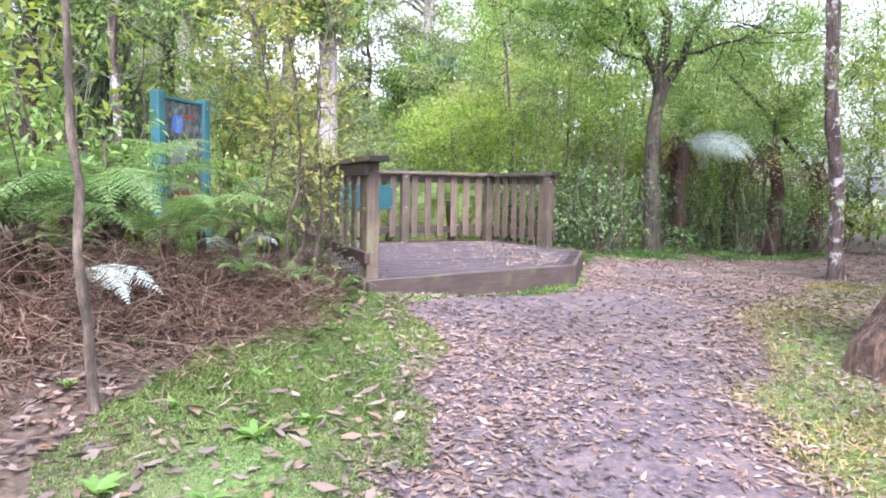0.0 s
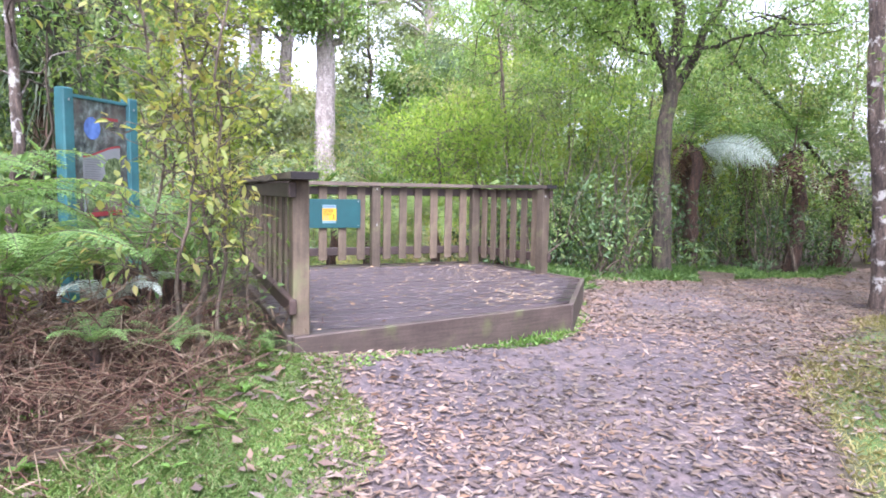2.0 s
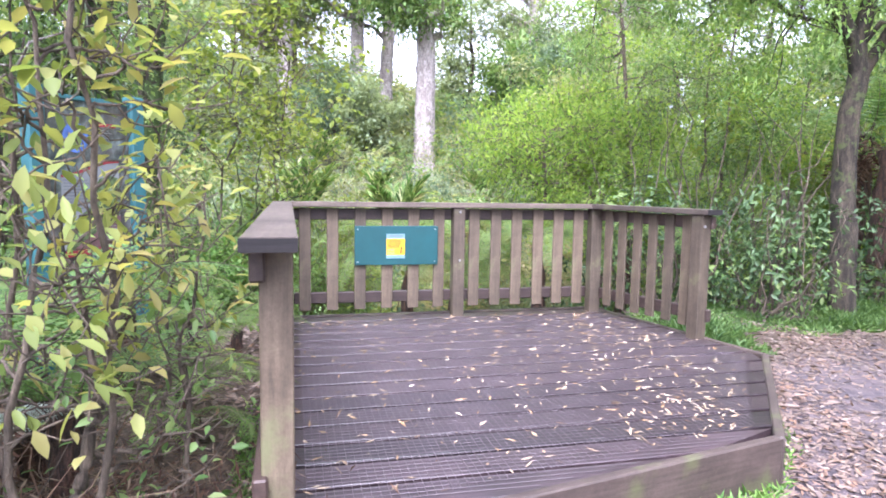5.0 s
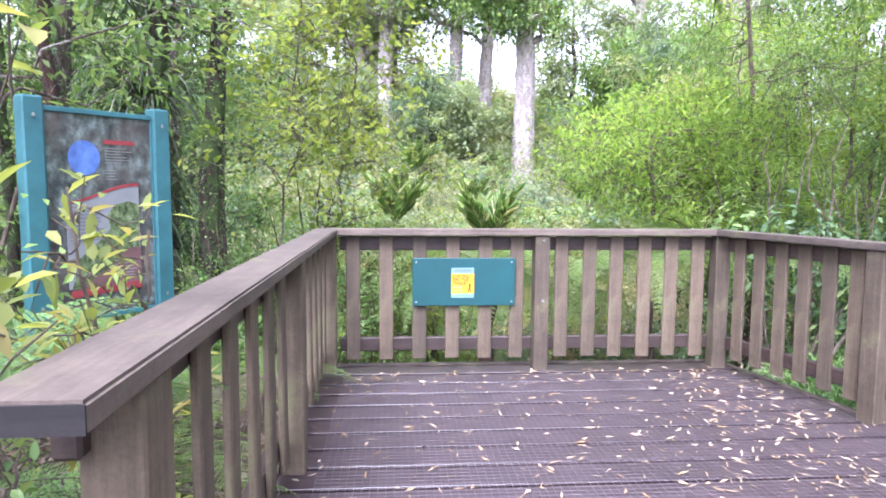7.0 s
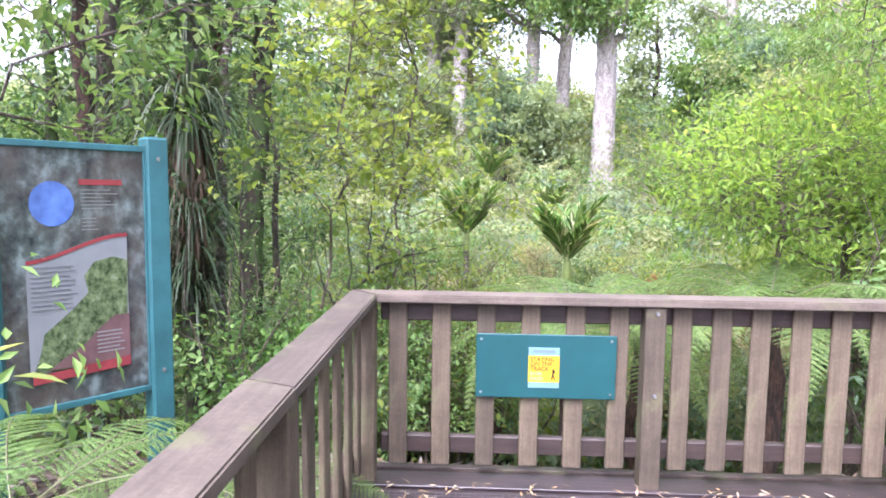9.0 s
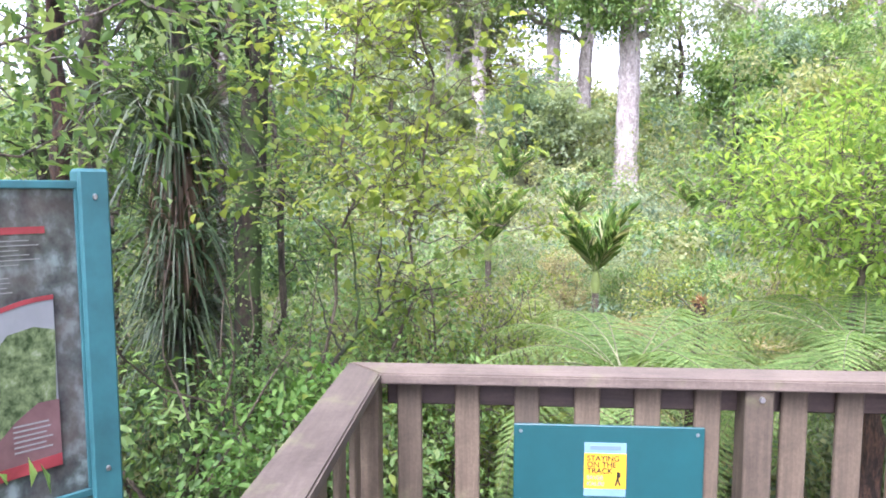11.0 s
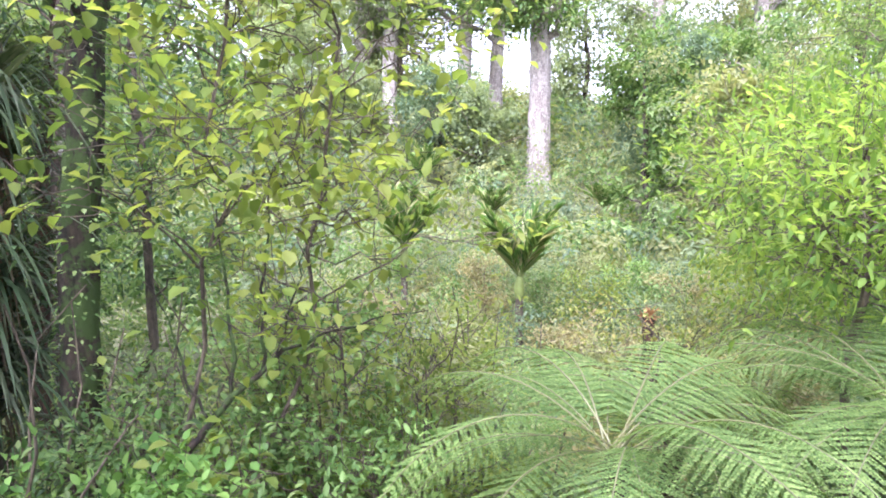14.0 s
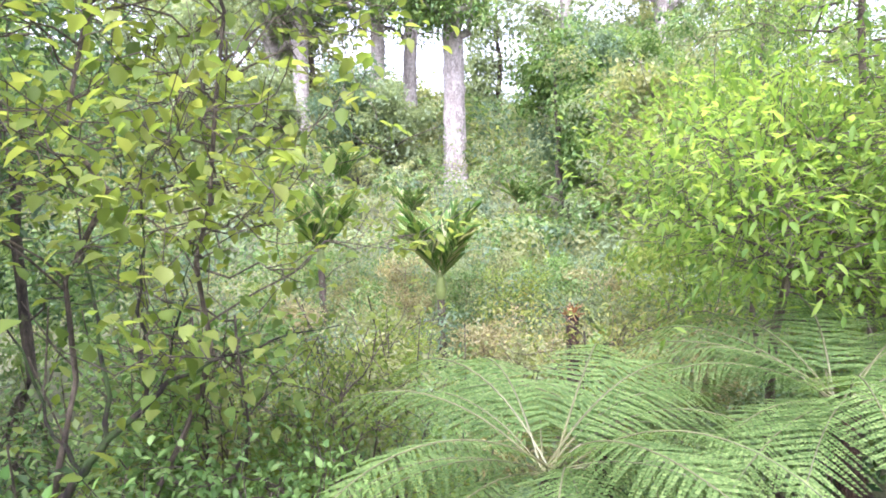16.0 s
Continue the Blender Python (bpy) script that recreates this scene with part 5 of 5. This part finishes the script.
def epiphyte():
    """A trunk hung with tufts of long strap leaves, green above and dead below."""
    global rng
    keep, rng = rng, np.random.default_rng(88)
    b = np.array([-0.92, 10.65, gz(-0.92, 10.65)])
    t = thing("strap_leaf_plant", "trunk hung with tufts of long strap leaves and dead brown skirts", "plant", tuple(b))
    raw("trunk", *tube_arrays(wander((0, 0, -0.1), (0.1, 0, 4.6 - b[2]), 12, 0.04), np.linspace(0.12, 0.08, 12), 10, 0.1), M["bark_dark"], t, True)
    for z, n, L, mat in ((2.4, 420, 1.1, "strap"), (3.5, 160, 1.0, "strap"), (1.45, 280, 0.95, "strap"), (2.25, 220, 1.0, "dead_strap"), (1.6, 140, 0.7, "dead_strap"), (0.8, 320, 0.95, "strap"), (0.75, 60, 0.6, "dead_strap")):
        z -= b[2]
        parts = []
        for k in range(n):
            a = rng.uniform(0, 2 * np.pi)
            h = np.array([np.cos(a), np.sin(a), 0])
            s = np.linspace(0, 1, 7)[:, None]
            out, up = (rng.uniform(0.25, 0.95), rng.uniform(0.3, 1.3)) if mat == "strap" else (rng.uniform(0.03, 0.3), rng.uniform(-0.4, 0.2))
            L2 = L * rng.uniform(0.55, 1.2)
            z2 = z + rng.normal(0, 0.16 if mat == "strap" else 0.3)
            p = np.array([0.05, 0, z2]) + h * 0.08 + h * L2 * out * s ** 0.8 + np.array([0, 0, 1]) * L2 * (up * s - (0.9 if mat == "strap" else 0.7) * s ** 2)
            side = np.cross(h, [0, 0, 1.0]) + rng.normal(0, 0.2, 3)
            w = (0.011 * np.array([1, 1, 0.95, 0.85, 0.7, 0.45, 0.05]))[:, None]
            v = np.concatenate([p - side * w, p + side * w])
            i = np.arange(6)
            parts.append((v, np.stack([i, i + 1, i + 8, i + 7], 1)))
        raw("leaf_tuft" if mat == "strap" else "dead_skirt", *join(parts), M[mat], t, True)
    rng = keep


epiphyte()


def climber(x0, z0, x1, z1, y, r, n, seed):
    """Small glossy leaves of a vine that climbs a trunk."""
    g = np.random.default_rng(seed)
    t = g.uniform(0, 1, n)
    a = g.uniform(0, 2 * np.pi, n)
    d = np.stack([np.cos(a), np.sin(a), g.uniform(-0.8, 0.5, n)], 1)
    p = np.stack([x0 + (x1 - x0) * t, y + 0 * t, z0 + (z1 - z0) * t], 1) + d * [r, r, 0]
    v = thing("climbing_vine", "small-leaved green vine climbing the mossy trunk", "vine", (x0, y, z0))
    raw("foliage", *broad_leaves(p - [x0, y, z0], d, g.uniform(0.02, 0.05, n), g.uniform(0.014, 0.03, n)), M["mid"], v)


climber(-0.42, -1.2, 0.02, 4.6, 10.52, 0.118, 1500, 91)

# fern trunk stump in the valley
st = thing("stump", "cut fern trunk with an orange frayed top", "stump", (4.28, 13.2, gz(4.28, 13.2)))
raw("trunk", *tube_arrays([(0, 0, -0.1), (0.02, 0, 1.0), (0, 0, 0.6 - gz(4.28, 13.2))], [0.08, 0.06, 0.065], 10, 0.1), M["fern_trunk"], st)
r8 = np.random.default_rng(44)
raw("frayed_top", *leaf_arrays(np.tile([0, 0, 0.58 - gz(4.28, 13.2)], (70, 1)) + r8.normal(0, 0.025, (70, 3)), r8.normal(0, 0.6, (70, 3)) + [0, 0, 0.8], r8.uniform(0.06, 0.16, 70), 0.012, 0.2, 0.3), M["frayed"], st, False, "orange frayed fibres")

# ---- ground cover ----
def turf(name, label, box, n, test, length, width, material, seed, lean=0.6):
    global rng
    keep, rng = rng, np.random.default_rng(seed)
    x, y = rng.uniform(box[0], box[1], n), rng.uniform(box[2], box[3], n)
    ok = test(x, y, edge_distance(x, y, PATH_EDGE) + 0.16 * wave(x, y, 4) + 0.06 * wave(x, y, 13))
    x, y = x[ok], y[ok]
    pos = np.stack([x, y, ground_z(x, y) - 0.004], 1)
    ax = unit(rng.normal(0, lean, (len(x), 3)) * [1, 1, 0] + [0, 0, 1])
    ln = length * rng.uniform(0.5, 1.4, len(x)) * (0.8 + 0.5 * wave(x, y, 3))
    ob = raw(name, *leaf_arrays(pos, ax, ln, width * rng.uniform(0.7, 1.3, len(x)), 0.1, 0.25), M[material])
    tagged(ob, label, name, kind="stuff")
    rng = keep


turf("grass", "short mossy green grass at the track's edge", (-1.9, 1.9, 0.4, 5.0), 270000,
     lambda x, y, p: (p < 0.03) & (p > -1.1 + 0.3 * wave(x, y, 2.2)) & (edge_distance(x, y, DECK) < -0.02) & (x < 1.75) & (x < 0.9 * y), 0.042, 0.0055, "grass", 501, 0.9)
turf("moss", "low green growth along the platform's edge", (1.1, 4.3, 4.2, 6.4), 26000, lambda x, y, p: (edge_distance(x, y, DECK) < -0.05) & (edge_distance(x, y, DECK) > -0.28 - 0.1 * wave(x, y, 5) + 0.06 * (x - 1.2)), 0.05, 0.012, "weed", 502, 1.0)
turf("dry_grass", "thin straw-green grass on the bank", (1.2, 7.5, -0.5, 5.6), 90000, lambda x, y, p: (p < -0.05) & (p > -1.5 + 0.5 * wave(x, y, 2.0)) & (x > 0.8 * y - 0.2), 0.05, 0.006, "dry_grass", 503, 0.9)


turf("verge", "low green verge along the foot of the trees", (4.3, 14, 6.2, 10.5), 60000, lambda x, y, p: (p < -0.1) & (p > -1.6) & (edge_distance(x, y, DECK) < -0.05) & (y > 0.35 * x + 4.2) & (wave(x, y, 2.7) > -0.35), 0.12, 0.016, "fern", 504, 0.8)


def litter(name, label, material, n, where, size, seed, lift=0.012, height=None):
    global rng
    keep, rng = rng, np.random.default_rng(seed)
    x, y = where(n)
    z = ground_z(x, y) if height is None else np.full(len(x), height)
    m = len(x)
    a = rng.uniform(0, 2 * np.pi, m)
    ax = np.stack([np.cos(a), np.sin(a), rng.normal(0, 0.16, m)], 1)
    ln = size[0] * rng.uniform(0.5, 1.35, m)
    up = np.stack([rng.normal(0, 0.25, m), rng.normal(0, 0.25, m), np.ones(m)], 1)
    v, f = leaf_arrays(np.stack([x, y, z + rng.uniform(0.002, lift, m)], 1), ax, ln, size[1] * rng.uniform(0.6, 1.3, m), rng.uniform(-0.3, 0.3, m)[:, None], 0.0, up)
    tagged(raw(name, v, f, M[material]), label, "leaf litter", kind="stuff")
    rng = keep


def on_track(n):
    x, y = rng.uniform(-2, 16.5, n), rng.uniform(-1.5, 10.5, n)
    p = edge_distance(x, y, PATH_EDGE)
    ok = (p > -0.15) & (edge_distance(x, y, DECK) < -0.06) & (rng.uniform(0, 1, n) < 0.55 + 0.45 * wave(x, y, 1.9) + 0.5 * np.exp(-(p / 0.35) ** 2))
    return x[ok], y[ok]


def on_floor(n):
    x, y = rng.normal(1.5, 4.5, n), rng.normal(4, 3.6, n)
    p = edge_distance(x, y, PATH_EDGE)
    ok = (p < -0.1) & (edge_distance(x, y, DECK) < -0.06) & ((p < -1.3) | (x > 4.2) | (rng.uniform(0, 1, n) < 0.2))
    return x[ok], y[ok]


def on_deck(n):
    x, y = rng.uniform(1.3, 4.3, n), rng.uniform(4.6, 7.7, n)
    back = np.exp(-((7.75 - y) / 0.3) ** 2) + np.exp(-(((3.9 - x) + (7.7 - y) * -0.28) / 0.35) ** 2) * 2.4
    ok = (edge_distance(x, y, DECK) > 0.09) & (rng.uniform(0, 1, n) < 0.22 + 0.6 * back)
    return x[ok], y[ok]


litter("leaf_litter", "pinkish brown fallen leaves scattered over the gravel track", "litter", 260000, on_track, (0.052, 0.017), 601, 0.012)
litter("broad_litter", "broad tan and pinkish fallen leaves over the gravel track", "tan_litter", 160000, on_track, (0.062, 0.021), 611, 0.016)
litter("forest_litter", "brown fallen leaves under the trees", "litter", 60000, on_floor, (0.08, 0.026), 602, 0.03)
litter("deck_leaves", "pale narrow fallen leaves lying on the deck", "pale_litter", 2900, on_deck, (0.055, 0.012), 603, 0.006, DECK_Z + 0.005)


def on_grass(n):
    x, y = rng.uniform(-1.5, 1.5, n), rng.uniform(0.8, 4.4, n)
    p = edge_distance(x, y, PATH_EDGE)
    ok = (p < 0.0) & (p > -1.5)
    return x[ok], y[ok]


def on_bank(n):
    x, y = rng.uniform(1.5, 6, n), rng.uniform(0, 5, n)
    p = edge_distance(x, y, PATH_EDGE)
    ok = (p < 0.1) & (x > 0.8 * y)
    return x[ok], y[ok]


litter("grass_leaves", "broad pale dead leaves lying in the grass", "tan_litter", 700, on_grass, (0.1, 0.036), 604, 0.05)
litter("bank_leaves", "dry brown leaves over the bank", "litter", 9000, on_bank, (0.055, 0.018), 605, 0.04)


def brush():
    """Heaps of dead brown fronds and twigs beside the track."""
    r = np.random.default_rng(71)
    parts = []
    for cx, cy, s, n in ((-0.3, 3.9, 0.6, 800), (0.35, 4.25, 0.45, 620), (-1.1, 3.6, 0.6, 720), (-1.9, 3.9, 0.7, 300), (0.75, 4.9, 0.3, 160), (-0.6, 4.9, 0.6, 260)):
        for k in range(n):
            a = np.array([cx + r.normal(0, s * 0.55), cy + r.normal(0, s * 0.45), 0])
            hump = 0.45 * s * math.exp(-((a[0] - cx) ** 2 + (a[1] - cy) ** 2) / (s * s * 0.5))
            a[2] = gz(a[0], a[1]) + r.uniform(0, 0.05 + hump * 1.6)
            d = unit(r.normal(0, 1, 3) * [1, 1, 0.45])
            parts.append(tube_arrays(wander(a, a + d * r.uniform(0.15, 0.7), 5, 0.2, r.uniform(-0.03, 0.1)), np.linspace(r.uniform(0.0015, 0.0045), 0.001, 5), 4))
    tagged(raw("dead_brush", *join(parts), M["dead"]), "heap of dead brown fern fronds and twigs", "dead brush", kind="stuff")
    global rng
    keep, rng = rng, np.random.default_rng(72)
    c = np.array([(-0.3, 3.9), (0.35, 4.3), (-1.1, 3.4), (-1.9, 3.9), (0.75, 4.9), (-0.6, 4.9)])
    i = rng.integers(0, 6, 8500)
    p = c[i] + rng.normal(0, 0.3, (8500, 2))
    z = ground_z(p[:, 0], p[:, 1]) + rng.uniform(0, 0.28, 8500)
    tagged(raw("dead_leaves", *leaf_arrays(np.column_stack([p, z]), rng.normal(0, 1, (8500, 3)) + [0, 0, -0.5], rng.uniform(0.04, 0.11, 8500), rng.uniform(0.004, 0.012, 8500), 0.3), M["dead"]), "curled dead fern leaflets in a heap", "dead brush", kind="stuff")
    rng = keep


brush()


def weed(x, y, n, size, seed):
    global rng
    keep, rng = rng, np.random.default_rng(seed)
    t = thing("weed", "bright green broadleaf weed in the grass", "weed", (x, y, gz(x, y)), "weeds in the grass")
    a = rng.uniform(0, 2 * np.pi, n)
    ax = np.stack([np.cos(a), np.sin(a), rng.uniform(0.3, 1.2, n)], 1)
    for k in range(n):
        raw("leaf", *broad_leaves(np.array([[0, 0, 0.01]]), ax[k:k + 1], size * rng.uniform(0.7, 1.3), size * 0.36, 0.2, 0.3), M["weed"], t)
    rng = keep


for k, (x, y) in enumerate([(0.62, 3.55), (0.3, 3.2), (0.85, 3.9), (-0.1, 2.9), (0.1, 3.6), (-0.35, 2.2), (-0.2, 2.0), (0.0, 2.05), (0.5, 4.0), (1.05, 4.3), (0.95, 4.1), (0.7, 4.2), (-0.55, 3.1), (3.1, 1.7), (3.6, 2.0), (0.35, 3.75), (0.05, 4.0), (0.72, 3.85), (-0.3, 3.6), (0.9, 4.35), (1.1, 4.5), (1.02, 4.62), (0.45, 2.6), (0.2, 2.5)]):
    weed(x, y, 10, 0.055 + 0.022 * (k % 3), 800 + k)
